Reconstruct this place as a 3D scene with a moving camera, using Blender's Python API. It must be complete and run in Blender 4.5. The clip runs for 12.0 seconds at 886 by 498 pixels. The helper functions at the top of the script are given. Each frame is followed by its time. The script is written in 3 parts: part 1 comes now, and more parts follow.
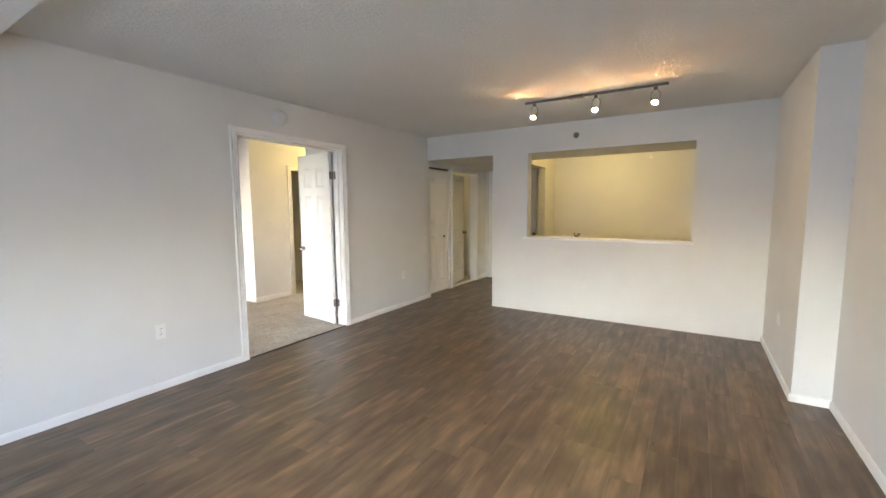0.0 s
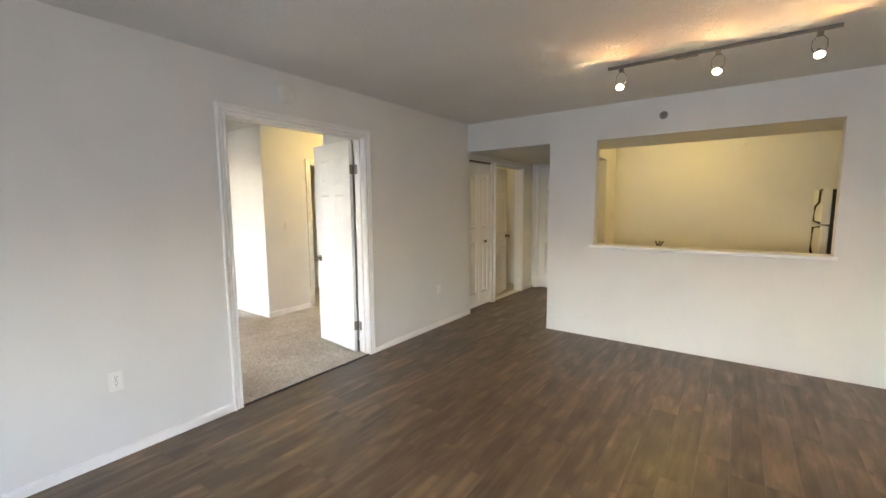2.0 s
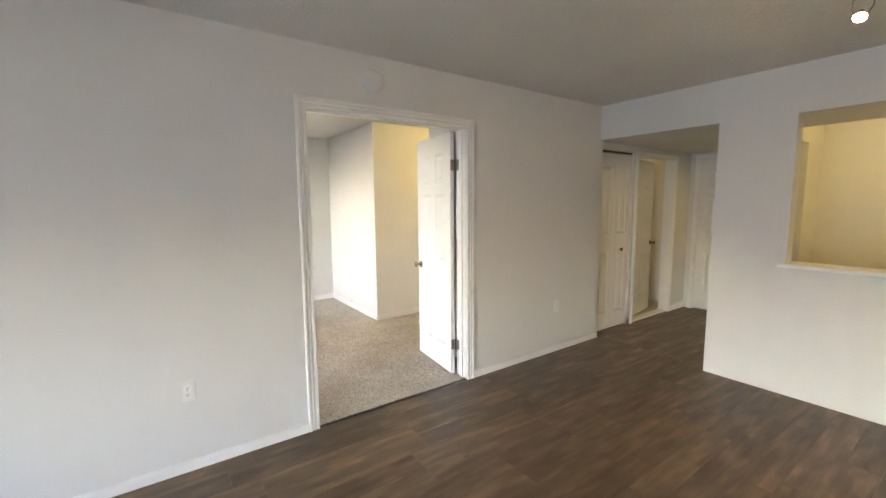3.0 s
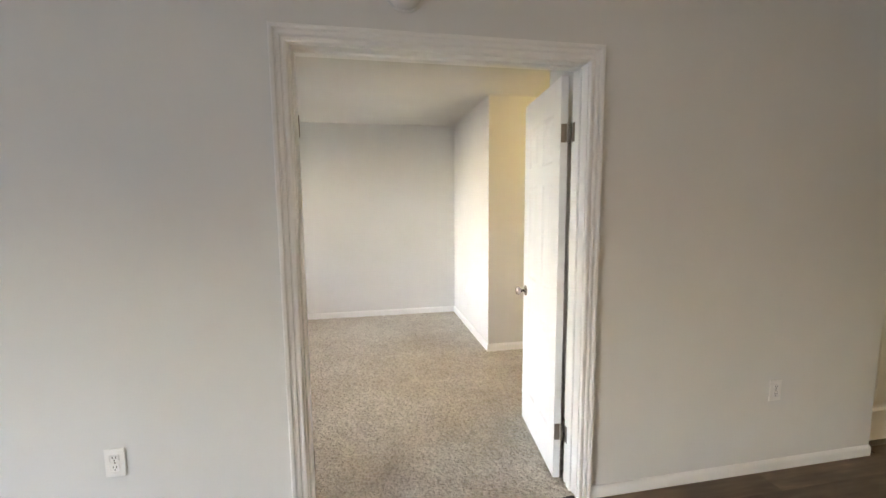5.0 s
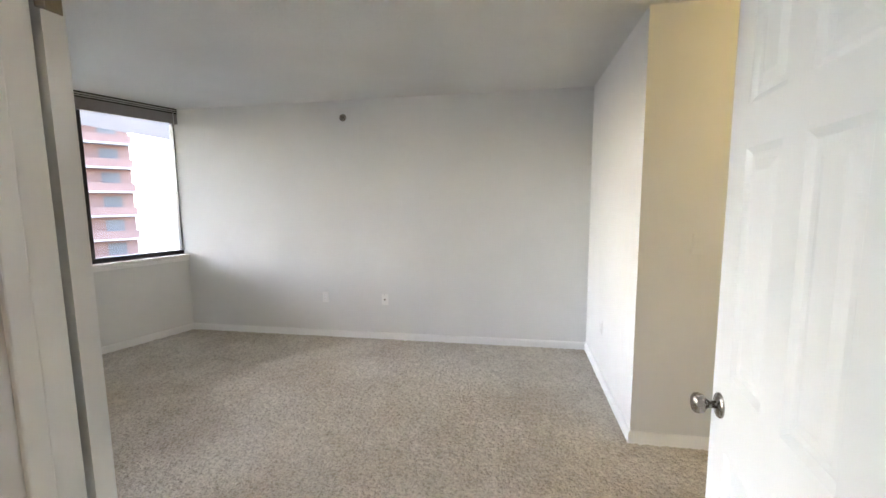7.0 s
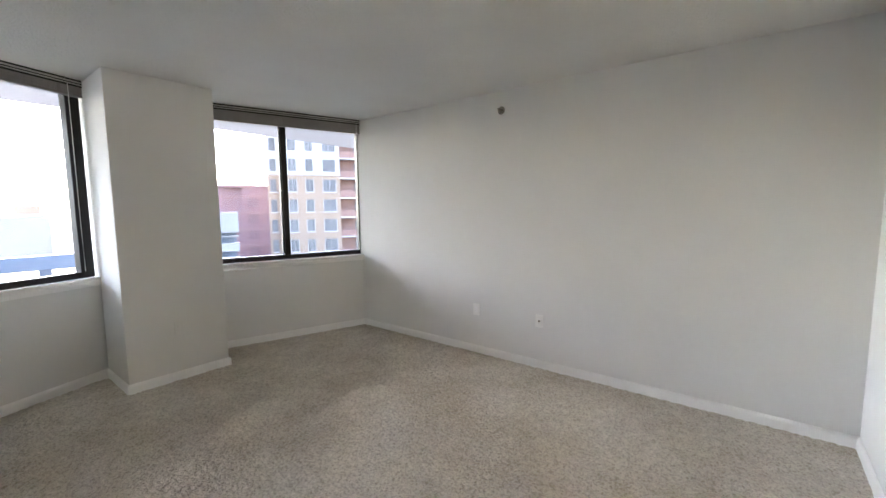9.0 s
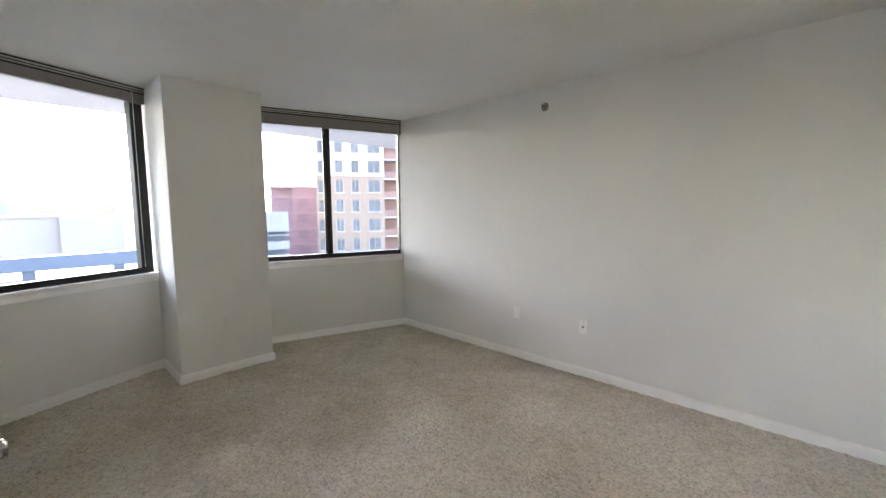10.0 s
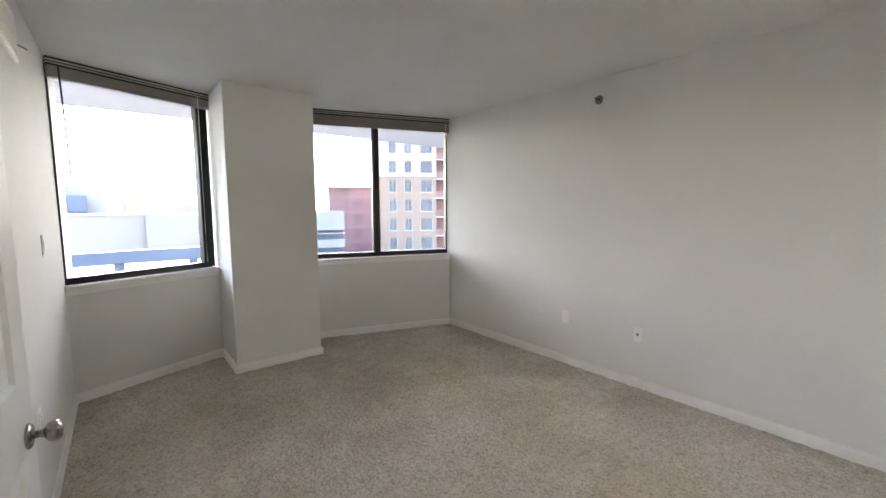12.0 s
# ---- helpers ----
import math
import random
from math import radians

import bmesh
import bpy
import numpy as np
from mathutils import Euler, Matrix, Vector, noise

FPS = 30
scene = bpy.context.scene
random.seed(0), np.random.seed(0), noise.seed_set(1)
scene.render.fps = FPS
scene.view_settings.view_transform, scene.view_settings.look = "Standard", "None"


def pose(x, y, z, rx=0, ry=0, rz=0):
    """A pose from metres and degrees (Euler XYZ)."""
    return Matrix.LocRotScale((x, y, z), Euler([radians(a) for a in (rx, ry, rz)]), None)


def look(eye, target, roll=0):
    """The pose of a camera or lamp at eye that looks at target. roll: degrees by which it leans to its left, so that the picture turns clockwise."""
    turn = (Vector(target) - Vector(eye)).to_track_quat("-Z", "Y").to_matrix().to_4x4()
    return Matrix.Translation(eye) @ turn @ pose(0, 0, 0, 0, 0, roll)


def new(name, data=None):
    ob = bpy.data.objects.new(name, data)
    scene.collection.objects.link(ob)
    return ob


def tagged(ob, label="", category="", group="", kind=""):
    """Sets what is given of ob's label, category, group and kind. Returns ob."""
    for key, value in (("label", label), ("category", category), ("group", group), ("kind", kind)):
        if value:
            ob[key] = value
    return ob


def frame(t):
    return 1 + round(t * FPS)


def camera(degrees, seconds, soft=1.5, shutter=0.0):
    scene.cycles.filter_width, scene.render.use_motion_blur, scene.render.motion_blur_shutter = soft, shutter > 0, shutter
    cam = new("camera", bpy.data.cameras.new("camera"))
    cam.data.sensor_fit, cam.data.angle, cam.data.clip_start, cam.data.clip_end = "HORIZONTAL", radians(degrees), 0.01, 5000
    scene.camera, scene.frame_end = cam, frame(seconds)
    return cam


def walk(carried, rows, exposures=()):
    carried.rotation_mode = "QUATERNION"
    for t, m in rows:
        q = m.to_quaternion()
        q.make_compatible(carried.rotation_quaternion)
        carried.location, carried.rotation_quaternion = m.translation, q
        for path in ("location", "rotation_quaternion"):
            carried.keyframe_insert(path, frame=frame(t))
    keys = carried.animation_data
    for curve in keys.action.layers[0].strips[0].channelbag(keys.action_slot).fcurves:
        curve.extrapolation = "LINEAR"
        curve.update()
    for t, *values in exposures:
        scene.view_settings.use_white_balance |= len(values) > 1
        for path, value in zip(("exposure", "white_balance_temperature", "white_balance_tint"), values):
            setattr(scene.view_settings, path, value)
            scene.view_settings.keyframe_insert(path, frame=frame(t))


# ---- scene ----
# light levels
EXPOSURE = 4.38
SKY, SUN, WIN = 0.15, 3.0, 1.0
KIT, ALC, BATH, TRK = 0.56, 0.46, 0.08, 0.14
# how far the two bedroom door leaves stand open past square, in degrees
RDOOR, LDOOR = 7.0, 4.5
cam = camera(95.0, 12.0)
PATH = [
    (0, (3.513, -0.198, 1.418), (2.464, 1.492, 1.212), -0.36),
    (0.5, (3.425, -0.137, 1.42), (2.379, 1.554, 1.212), -0.34),
    (1, (3.221, 0.06, 1.435), (2.178, 1.753, 1.222), -0.33),
    (1.5, (3.037, 0.305, 1.435), (1.966, 1.98, 1.22), -0.42),
    (2, (2.847, 0.56, 1.457), (1.678, 2.168, 1.239), -0.43),
    (2.5, (2.686, 0.857, 1.455), (1.352, 2.331, 1.235), -0.43),
    (3, (2.572, 1.18, 1.491), (0.952, 2.329, 1.263), -0.43),
    (5, (1.712, 2.258, 1.46), (-0.241, 2.626, 1.24), -0.5),
    (5.5, (1.399, 2.409, 1.442), (-0.579, 2.605, 1.218), -0.15),
    (6, (1.077, 2.517, 1.442), (-0.909, 2.566, 1.212), -0.3),
    (6.5, (0.742, 2.622, 1.446), (-1.241, 2.51, 1.211), -0.35),
    (8.5, (-0.278, 2.887, 1.412), (-1.936, 1.786, 1.212), -0.65),
    (9, (-0.31, 2.887, 1.434), (-1.874, 1.658, 1.231), -0.46),
    (9.5, (-0.362, 2.885, 1.423), (-1.845, 1.558, 1.224), -0.46),
    (10, (-0.374, 2.866, 1.431), (-1.803, 1.48, 1.231), -0.38),
    (10.5, (-0.388, 2.874, 1.424), (-1.757, 1.429, 1.227), -0.37),
    (11, (-0.395, 2.872, 1.434), (-1.71, 1.378, 1.233), -0.28),
    (11.5, (-0.404, 2.875, 1.426), (-1.677, 1.346, 1.228), -0.28),
    (12, (-0.456, 2.859, 1.423), (-1.699, 1.304, 1.223), -0.28),
]
walk(cam, [(t, look(eye, target, roll)) for t, eye, target, roll in PATH],
     exposures=[(t, EXPOSURE + stops, kelvin, 12) for t, stops, kelvin in (
         (0, 0.86, 6500), (1.5, 0.78, 6550), (3, 0.78, 6800), (5, 0.70, 6800), (5.5, 0.68, 6650), (6.5, 0.58, 6200), (8.5, 0.15, 6200), (10, 0.16, 6300), (12, 0.1, 6350))])

# ---- light ----
world = bpy.data.worlds.new("sky")
scene.world = world
world.use_nodes = True
_nt = world.node_tree
_sky = _nt.nodes.new("ShaderNodeTexSky")
_sky.sky_type, _sky.sun_disc = "NISHITA", False
_sky.sun_elevation, _sky.sun_rotation = radians(43), radians(180)
_sky.air_density, _sky.dust_density = 1.0, 2.5
_nt.links.new(_sky.outputs[0], _nt.nodes["Background"].inputs[0])
_nt.nodes["Background"].inputs[1].default_value = SKY


def lamp(name, kind, m, energy, color, **more):
    data = bpy.data.lights.new(name, kind)
    data.energy, data.color = energy, color
    if kind == "AREA":
        data.shape, data.size, data.size_y, data.spread = "RECTANGLE", more["size"], more["size_y"], radians(more["spread"])
    elif kind == "SUN":
        data.angle = radians(more["angle"])
    else:
        data.shadow_soft_size = more.get("radius", 0.04)
        if kind == "SPOT":
            data.spot_size, data.spot_blend = radians(more["cone"]), 0.9
    ob = new(name, data)
    ob.matrix_world = m
    return ob


lamp("sun", "SUN", look((0, -73, 68), (0, 0, 0)), SUN, (1.0, 0.95, 0.86), angle=0.6)
lamp("living_window_daylight", "AREA", look((2.4, -1.66, 1.02), (2.4, 3, 0.3)), WIN, (0.64, 0.82, 1.0), size=1.2, size_y=1.1, spread=140)

# ---- materials ----
def node_material(name):
    m = bpy.data.materials.new(name)
    m.use_nodes = True
    nt = m.node_tree
    return m, nt, nt.nodes["Principled BSDF"]


def coords(nt, scale=(1, 1, 1), space="Object"):
    tc, mp = nt.nodes.new("ShaderNodeTexCoord"), nt.nodes.new("ShaderNodeMapping")
    mp.inputs["Scale"].default_value = scale
    nt.links.new(tc.outputs[space], mp.inputs[0])
    return mp.outputs[0]


def noise_tex(nt, vec, scale, detail=4, rough=0.55):
    n = nt.nodes.new("ShaderNodeTexNoise")
    n.inputs["Scale"].default_value, n.inputs["Detail"].default_value, n.inputs["Roughness"].default_value = scale, detail, rough
    nt.links.new(vec, n.inputs["Vector"])
    return n.outputs[0]


def ramp(nt, fac, stops):
    r = nt.nodes.new("ShaderNodeValToRGB")
    els = r.color_ramp.elements
    while len(els) < len(stops):
        els.new(0.5)
    for e, (p, c) in zip(els, stops):
        e.position, e.color = p, (*c, 1)
    nt.links.new(fac, r.inputs[0])
    return r.outputs[0]


def bump(nt, bsdf, height, strength, dist=0.002, before=None):
    b = nt.nodes.new("ShaderNodeBump")
    b.inputs["Strength"].default_value, b.inputs["Distance"].default_value = strength, dist
    nt.links.new(height, b.inputs["Height"])
    if before:
        nt.links.new(before, b.inputs["Normal"])
    nt.links.new(b.outputs[0], bsdf.inputs["Normal"])
    return b.outputs[0]


def mix(nt, kind, fac, a, b):
    m = nt.nodes.new("ShaderNodeMix")
    m.data_type, m.blend_type = "RGBA", kind
    for sock, v in ((m.inputs[0], fac), (m.inputs[6], a), (m.inputs[7], b)):
        if hasattr(v, "links"):
            nt.links.new(v, sock)
        else:
            sock.default_value = v
    return m.outputs[2]


def painted(name, color, rough=0.6, var=0.06, grain=220, relief=0.15, dist=0.001, patch=1.3, spec=0.4):
    """Paint or plain plastic: broad unevenness, fine roller texture."""
    m, nt, b = node_material(name)
    v = coords(nt)
    broad = noise_tex(nt, v, patch, 3)
    c0, c1 = [c * (1 - var) for c in color], [min(1, c * (1 + var * 0.6)) for c in color]
    nt.links.new(ramp(nt, broad, [(0.3, c0), (0.7, c1)]), b.inputs["Base Color"])
    b.inputs["Roughness"].default_value = rough
    b.inputs["Specular IOR Level"].default_value = spec
    bump(nt, b, noise_tex(nt, v, grain, 3), relief, dist)
    return m


def metal(name, color, rough, grain=90):
    m, nt, b = node_material(name)
    v = coords(nt)
    n = noise_tex(nt, v, grain, 3)
    nt.links.new(ramp(nt, n, [(0.3, [c * 0.75 for c in color]), (0.7, color)]), b.inputs["Base Color"])
    nt.links.new(ramp(nt, n, [(0.3, [rough * 0.7] * 3), (0.8, [min(1, rough * 1.4)] * 3)]), b.inputs["Roughness"])
    b.inputs["Metallic"].default_value = 1.0
    return m


def wood_floor():
    m, nt, b = node_material("vinyl_plank")
    info = nt.nodes.new("ShaderNodeObjectInfo")
    tc = nt.nodes.new("ShaderNodeTexCoord")
    shift = nt.nodes.new("ShaderNodeVectorMath")
    shift.operation = "MULTIPLY_ADD"
    comb = nt.nodes.new("ShaderNodeCombineXYZ")
    for i in range(3):
        nt.links.new(info.outputs["Random"], comb.inputs[i])
    nt.links.new(comb.outputs[0], shift.inputs[0])
    shift.inputs[1].default_value = (37, 61, 0)
    nt.links.new(tc.outputs["Object"], shift.inputs[2])
    mp = nt.nodes.new("ShaderNodeMapping")
    mp.inputs["Scale"].default_value = (15, 1.3, 1)
    nt.links.new(shift.outputs[0], mp.inputs[0])
    grain = noise_tex(nt, mp.outputs[0], 1.6, 7, 0.62)
    mp2 = nt.nodes.new("ShaderNodeMapping")
    mp2.inputs["Scale"].default_value = (6, 2.4, 1)
    nt.links.new(shift.outputs[0], mp2.inputs[0])
    cloud = noise_tex(nt, mp2.outputs[0], 1.4, 3, 0.5)
    knot = nt.nodes.new("ShaderNodeTexVoronoi")
    knot.inputs["Scale"].default_value = 1.0
    mp3 = nt.nodes.new("ShaderNodeMapping")
    mp3.inputs["Scale"].default_value = (5.5, 1.9, 1)
    nt.links.new(shift.outputs[0], mp3.inputs[0])
    nt.links.new(mp3.outputs[0], knot.inputs["Vector"])
    base = ramp(nt, grain, [(0.25, (0.106, 0.070, 0.042)), (0.5, (0.142, 0.098, 0.060)), (0.75, (0.182, 0.130, 0.083))])
    tone = ramp(nt, info.outputs["Random"], [(0.0, (0.80, 0.79, 0.78)), (0.5, (0.98, 0.98, 0.98)), (1.0, (1.2, 1.19, 1.17))])
    c = mix(nt, "MULTIPLY", 1.0, base, tone)
    c = mix(nt, "MULTIPLY", 0.6, c, ramp(nt, cloud, [(0.3, (0.62, 0.60, 0.58)), (0.5, (0.98, 0.97, 0.96)), (0.7, (1.42, 1.4, 1.36))]))
    mp4 = nt.nodes.new("ShaderNodeMapping")
    mp4.inputs["Scale"].default_value = (13, 2.6, 1)
    nt.links.new(shift.outputs[0], mp4.inputs[0])
    c = mix(nt, "MULTIPLY", 0.6, c, ramp(nt, noise_tex(nt, mp4.outputs[0], 1.0, 2, 0.4), [(0.40, (0.80, 0.79, 0.78)), (0.54, (1.0, 1.0, 1.0)), (0.62, (1.45, 1.43, 1.40))]))
    c = mix(nt, "MULTIPLY", 0.8, c, ramp(nt, knot.outputs["Distance"], [(0.02, (0.5, 0.45, 0.4)), (0.075, (1, 1, 1))]))
    nt.links.new(c, b.inputs["Base Color"])
    nt.links.new(ramp(nt, grain, [(0.3, (0.40,) * 3), (0.75, (0.29,) * 3)]), b.inputs["Roughness"])
    b.inputs["Specular IOR Level"].default_value = 0.38
    bump(nt, b, grain, 0.12, 0.0008)
    return m


def carpet_mat():
    m, nt, b = node_material("carpet_pile")
    v = coords(nt)
    fine, clump, mid, broad = noise_tex(nt, v, 210, 3, 0.7), noise_tex(nt, v, 66, 2, 0.6), noise_tex(nt, v, 14, 3), noise_tex(nt, v, 1.5, 3)
    c = ramp(nt, fine, [(0.3, (0.45, 0.40, 0.335)), (0.5, (0.61, 0.56, 0.485)), (0.72, (0.74, 0.69, 0.615))])
    # low spots between tufts darkened in the colour, as painted tuft shade
    c = mix(nt, "MULTIPLY", 0.9, c, ramp(nt, clump, [(0.32, (0.63, 0.61, 0.58)), (0.48, (0.96, 0.955, 0.95)), (0.7, (1.1, 1.1, 1.1))]))
    c = mix(nt, "MULTIPLY", 0.7, c, ramp(nt, mid, [(0.3, (0.84, 0.83, 0.81)), (0.7, (1.08, 1.08, 1.08))]))
    c = mix(nt, "MULTIPLY", 0.9, c, ramp(nt, broad, [(0.36, (0.82, 0.79, 0.74)), (0.6, (1.05, 1.05, 1.05))]))
    nt.links.new(c, b.inputs["Base Color"])
    b.inputs["Roughness"].default_value, b.inputs["Specular IOR Level"].default_value = 0.95, 0.1
    b.inputs["Sheen Weight"].default_value = 0.15
    first = bump(nt, b, clump, 1.0, 0.014)
    bump(nt, b, fine, 0.5, 0.003, first)
    return m


def glass_mat():
    m, nt, b = node_material("window_glass")
    nt.nodes.remove(b)
    tr, gl, mx = nt.nodes.new("ShaderNodeBsdfTransparent"), nt.nodes.new("ShaderNodeBsdfGlossy"), nt.nodes.new("ShaderNodeMixShader")
    tr.inputs[0].default_value = (0.97, 0.98, 0.99, 1)
    gl.inputs["Roughness"].default_value = 0.02
    fr = nt.nodes.new("ShaderNodeFresnel")
    fr.inputs[0].default_value = 1.45
    nt.links.new(fr.outputs[0], mx.inputs[0])
    nt.links.new(tr.outputs[0], mx.inputs[1])
    nt.links.new(gl.outputs[0], mx.inputs[2])
    nt.links.new(mx.outputs[0], nt.nodes["Material Output"].inputs[0])
    return m


def glow(name, color, strength):
    m, nt, b = node_material(name)
    b.inputs["Base Color"].default_value = (*color, 1)
    b.inputs["Emission Color"].default_value = (*color, 1)
    b.inputs["Emission Strength"].default_value = strength
    return m


def ceiling_mat():
    m, nt, b = node_material("textured_ceiling_paint")
    v = coords(nt)
    n1, n2 = noise_tex(nt, v, 55, 4, 0.6), noise_tex(nt, v, 1.1, 2)
    nt.links.new(ramp(nt, n2, [(0.3, (0.70, 0.69, 0.66)), (0.7, (0.76, 0.75, 0.72))]), b.inputs["Base Color"])
    b.inputs["Roughness"].default_value = 0.9
    bump(nt, b, ramp(nt, n1, [(0.42, (0, 0, 0)), (0.62, (1, 1, 1))]), 0.55, 0.006)
    return m


WALL = painted("wall_paint", (0.76, 0.755, 0.735), 0.75, 0.035, 160, 0.15, 0.001, spec=0.25)
CEIL = ceiling_mat()
TRIM = painted("trim_paint", (0.88, 0.87, 0.855), 0.35, 0.02, 120, 0.04)
DOORM = painted("door_paint", (0.82, 0.82, 0.815), 0.5, 0.03, 90, 0.06)
PLASTIC = painted("white_plastic", (0.86, 0.85, 0.82), 0.4, 0.02, 60, 0.02)
DARK = painted("dark_slot", (0.03, 0.03, 0.03), 0.6, 0.1)
WOOD = wood_floor()
CARPET = carpet_mat()
NICKEL = metal("satin_nickel", (0.40, 0.36, 0.32), 0.26)
HINGE = metal("aged_hinge_metal", (0.30, 0.26, 0.22), 0.42, 140)
BRASSY = metal("dark_bronze", (0.20, 0.16, 0.12), 0.4)
FRAME = painted("black_window_metal", (0.018, 0.016, 0.017), 0.45, 0.15, 140, 0.05)
GLASS = glass_mat()
BLIND = painted("taupe_blind_vinyl", (0.30, 0.275, 0.262), 0.5, 0.05)
BLINDD = painted("dark_blind_rail", (0.035, 0.032, 0.03), 0.45, 0.08)
RAIL = painted("pale_blind_rail", (0.55, 0.53, 0.50), 0.45, 0.04)
COUNTER = painted("laminate_counter", (0.62, 0.57, 0.50), 0.35, 0.08, 30, 0.02, patch=14)
BLACKP = painted("black_appliance", (0.012, 0.012, 0.013), 0.3, 0.1)
STEEL = painted("white_appliance", (0.82, 0.82, 0.80), 0.25, 0.02)
BULB = glow("lit_bulb", (1.0, 0.70, 0.38), 19.0)
SHADE = glow("lit_ceiling_shade", (1.0, 0.76, 0.36), 0.3)
TRACKM = painted("champagne_track_metal", (0.20, 0.18, 0.155), 0.42, 0.06)
TILE = painted("bath_floor_tile", (0.55, 0.50, 0.42), 0.35, 0.08, 30, 0.05)

# ---- building blocks ----
def box(bm, x0, x1, y0, y1, z0, z1, bev=0.0, seg=2):
    geo = bmesh.ops.create_cube(bm, size=1.0)
    vs = geo["verts"]
    for v in vs:
        v.co = Vector((x0 + (v.co.x + 0.5) * (x1 - x0), y0 + (v.co.y + 0.5) * (y1 - y0), z0 + (v.co.z + 0.5) * (z1 - z0)))
    if bev:
        es = list({e for v in vs for e in v.link_edges})
        bmesh.ops.bevel(bm, geom=es, offset=bev, segments=seg, affect="EDGES", profile=0.5)
    return bm


def prism(bm, pts, z0, z1):
    """A solid over the plan polygon pts between two heights."""
    lo, hi = [bm.verts.new((x, y, z0)) for x, y in pts], [bm.verts.new((x, y, z1)) for x, y in pts]
    n = len(pts)
    bm.faces.new(lo[::-1]), bm.faces.new(hi)
    for i in range(n):
        bm.faces.new((lo[i], lo[(i + 1) % n], hi[(i + 1) % n], hi[i]))
    bmesh.ops.recalc_face_normals(bm, faces=bm.faces[:])
    return bm


def lathe(bm, profile, m=Matrix(), seg=24):
    """Turns (radius, height) pairs round the local z axis."""
    rings = [[bm.verts.new(m @ Vector((r * math.cos(2 * math.pi * i / seg), r * math.sin(2 * math.pi * i / seg), h))) for i in range(seg)] for r, h in profile]
    for a, b in zip(rings, rings[1:]):
        for i in range(seg):
            bm.faces.new((a[i], a[(i + 1) % seg], b[(i + 1) % seg], b[i]))
    bm.faces.new(rings[0][::-1]), bm.faces.new(rings[-1])
    bmesh.ops.recalc_face_normals(bm, faces=bm.faces[:])
    return bm


def rod(bm, pts, r, seg=8):
    """A round bar along a line of points."""
    pts = [Vector(p) for p in pts]
    rings = []
    for i, p in enumerate(pts):
        d = (pts[min(i + 1, len(pts) - 1)] - pts[max(i - 1, 0)]).normalized()
        q = d.to_track_quat("Z", "Y").to_matrix()
        rings.append([bm.verts.new(p + q @ Vector((r * math.cos(2 * math.pi * k / seg), r * math.sin(2 * math.pi * k / seg), 0))) for k in range(seg)])
    for a, b in zip(rings, rings[1:]):
        for k in range(seg):
            bm.faces.new((a[k], a[(k + 1) % seg], b[(k + 1) % seg], b[k]))
    bm.faces.new(rings[0][::-1]), bm.faces.new(rings[-1])
    bmesh.ops.recalc_face_normals(bm, faces=bm.faces[:])
    return bm


def part(name, bm, material, parent=None, label="", smooth=False):
    me = bpy.data.meshes.new(name)
    bm.to_mesh(me)
    bm.free()
    me.materials.append(material)
    if smooth:
        for p in me.polygons:
            p.use_smooth = True
        me.set_sharp_from_angle(angle=radians(38))
    ob = new(name, me)
    if parent:
        ob.parent = parent
    return tagged(ob, label)


def thing(name, m, label, category, group="", kind=""):
    e = new(name)
    e.empty_display_size = 0.1
    e.matrix_basis = m
    return tagged(e, label, category, group, kind)


def B(*a, **k):
    return box(bmesh.new(), *a, **k)


def structure(name, bm, material, label="", category="", smooth=False):
    return tagged(part(name, bm, material, None, label, smooth), category=category, kind="structure")


def along(p0, p1, z=0.0):
    """A frame at p0 whose x axis runs to p1 and whose y axis points to the right of that way."""
    d = (Vector(p1) - Vector(p0)).normalized()
    return Matrix(((d.x, d.y, 0, p0[0]), (d.y, -d.x, 0, p0[1]), (0, 0, 1, z), (0, 0, 0, 1))), (Vector(p1) - Vector(p0)).length


def strip(bm, p0, p1, prof, e0=0.0, e1=0.0):
    """Runs a profile of (out, up) points along the floor from p0 to p1; out is to the left of the way. e0, e1: how far each end is mitred per metre of out."""
    d = (Vector(p1) - Vector(p0)).normalized()
    n = Vector((-d.y, d.x))
    a = [bm.verts.new((*(Vector(p0) + n * o - d * o * e0), u)) for o, u in prof]
    b = [bm.verts.new((*(Vector(p1) + n * o + d * o * e1), u)) for o, u in prof]
    k = len(prof)
    for i in range(k):
        bm.faces.new((a[i], b[i], b[(i + 1) % k], a[(i + 1) % k]))
    bm.faces.new(a), bm.faces.new(b[::-1])
    bmesh.ops.recalc_face_normals(bm, faces=bm.faces[:])
    return bm


BASEPROF = [(0, 0), (0.014, 0), (0.014, 0.062), (0.011, 0.072), (0.006, 0.079), (0, 0.083)]


def baseboard(p0, p1, e0=0.0, e1=0.0, tall=1.0):
    return structure("baseboard", strip(bmesh.new(), p0, p1, [(o, u * tall) for o, u in BASEPROF], e0, e1), TRIM, "white painted wooden baseboard along the wall", "baseboard")


# ---- plan ----
H = 2.462           # ceiling
DY0, DY1, DZ = 1.985, 3.240, 2.074   # bedroom doorway
NY = 5.03          # kitchen wall
FX, BY, CX = -3.575, 3.408, -2.025   # bedroom: far wall, side wall, its corner
W1A, W1B = (-0.13, -1.045), (-1.180, -1.47)
W2A, W2B = (-1.933, -1.443), (FX, -0.91)
COLY = -0.903
J = 0.018           # jamb lining

def wall_of(name, blocks, material=None):
    bm = bmesh.new()
    for b in blocks:
        box(bm, *b)
    return structure(name, bm, material or WALL, "off-white painted plaster wall", "wall")


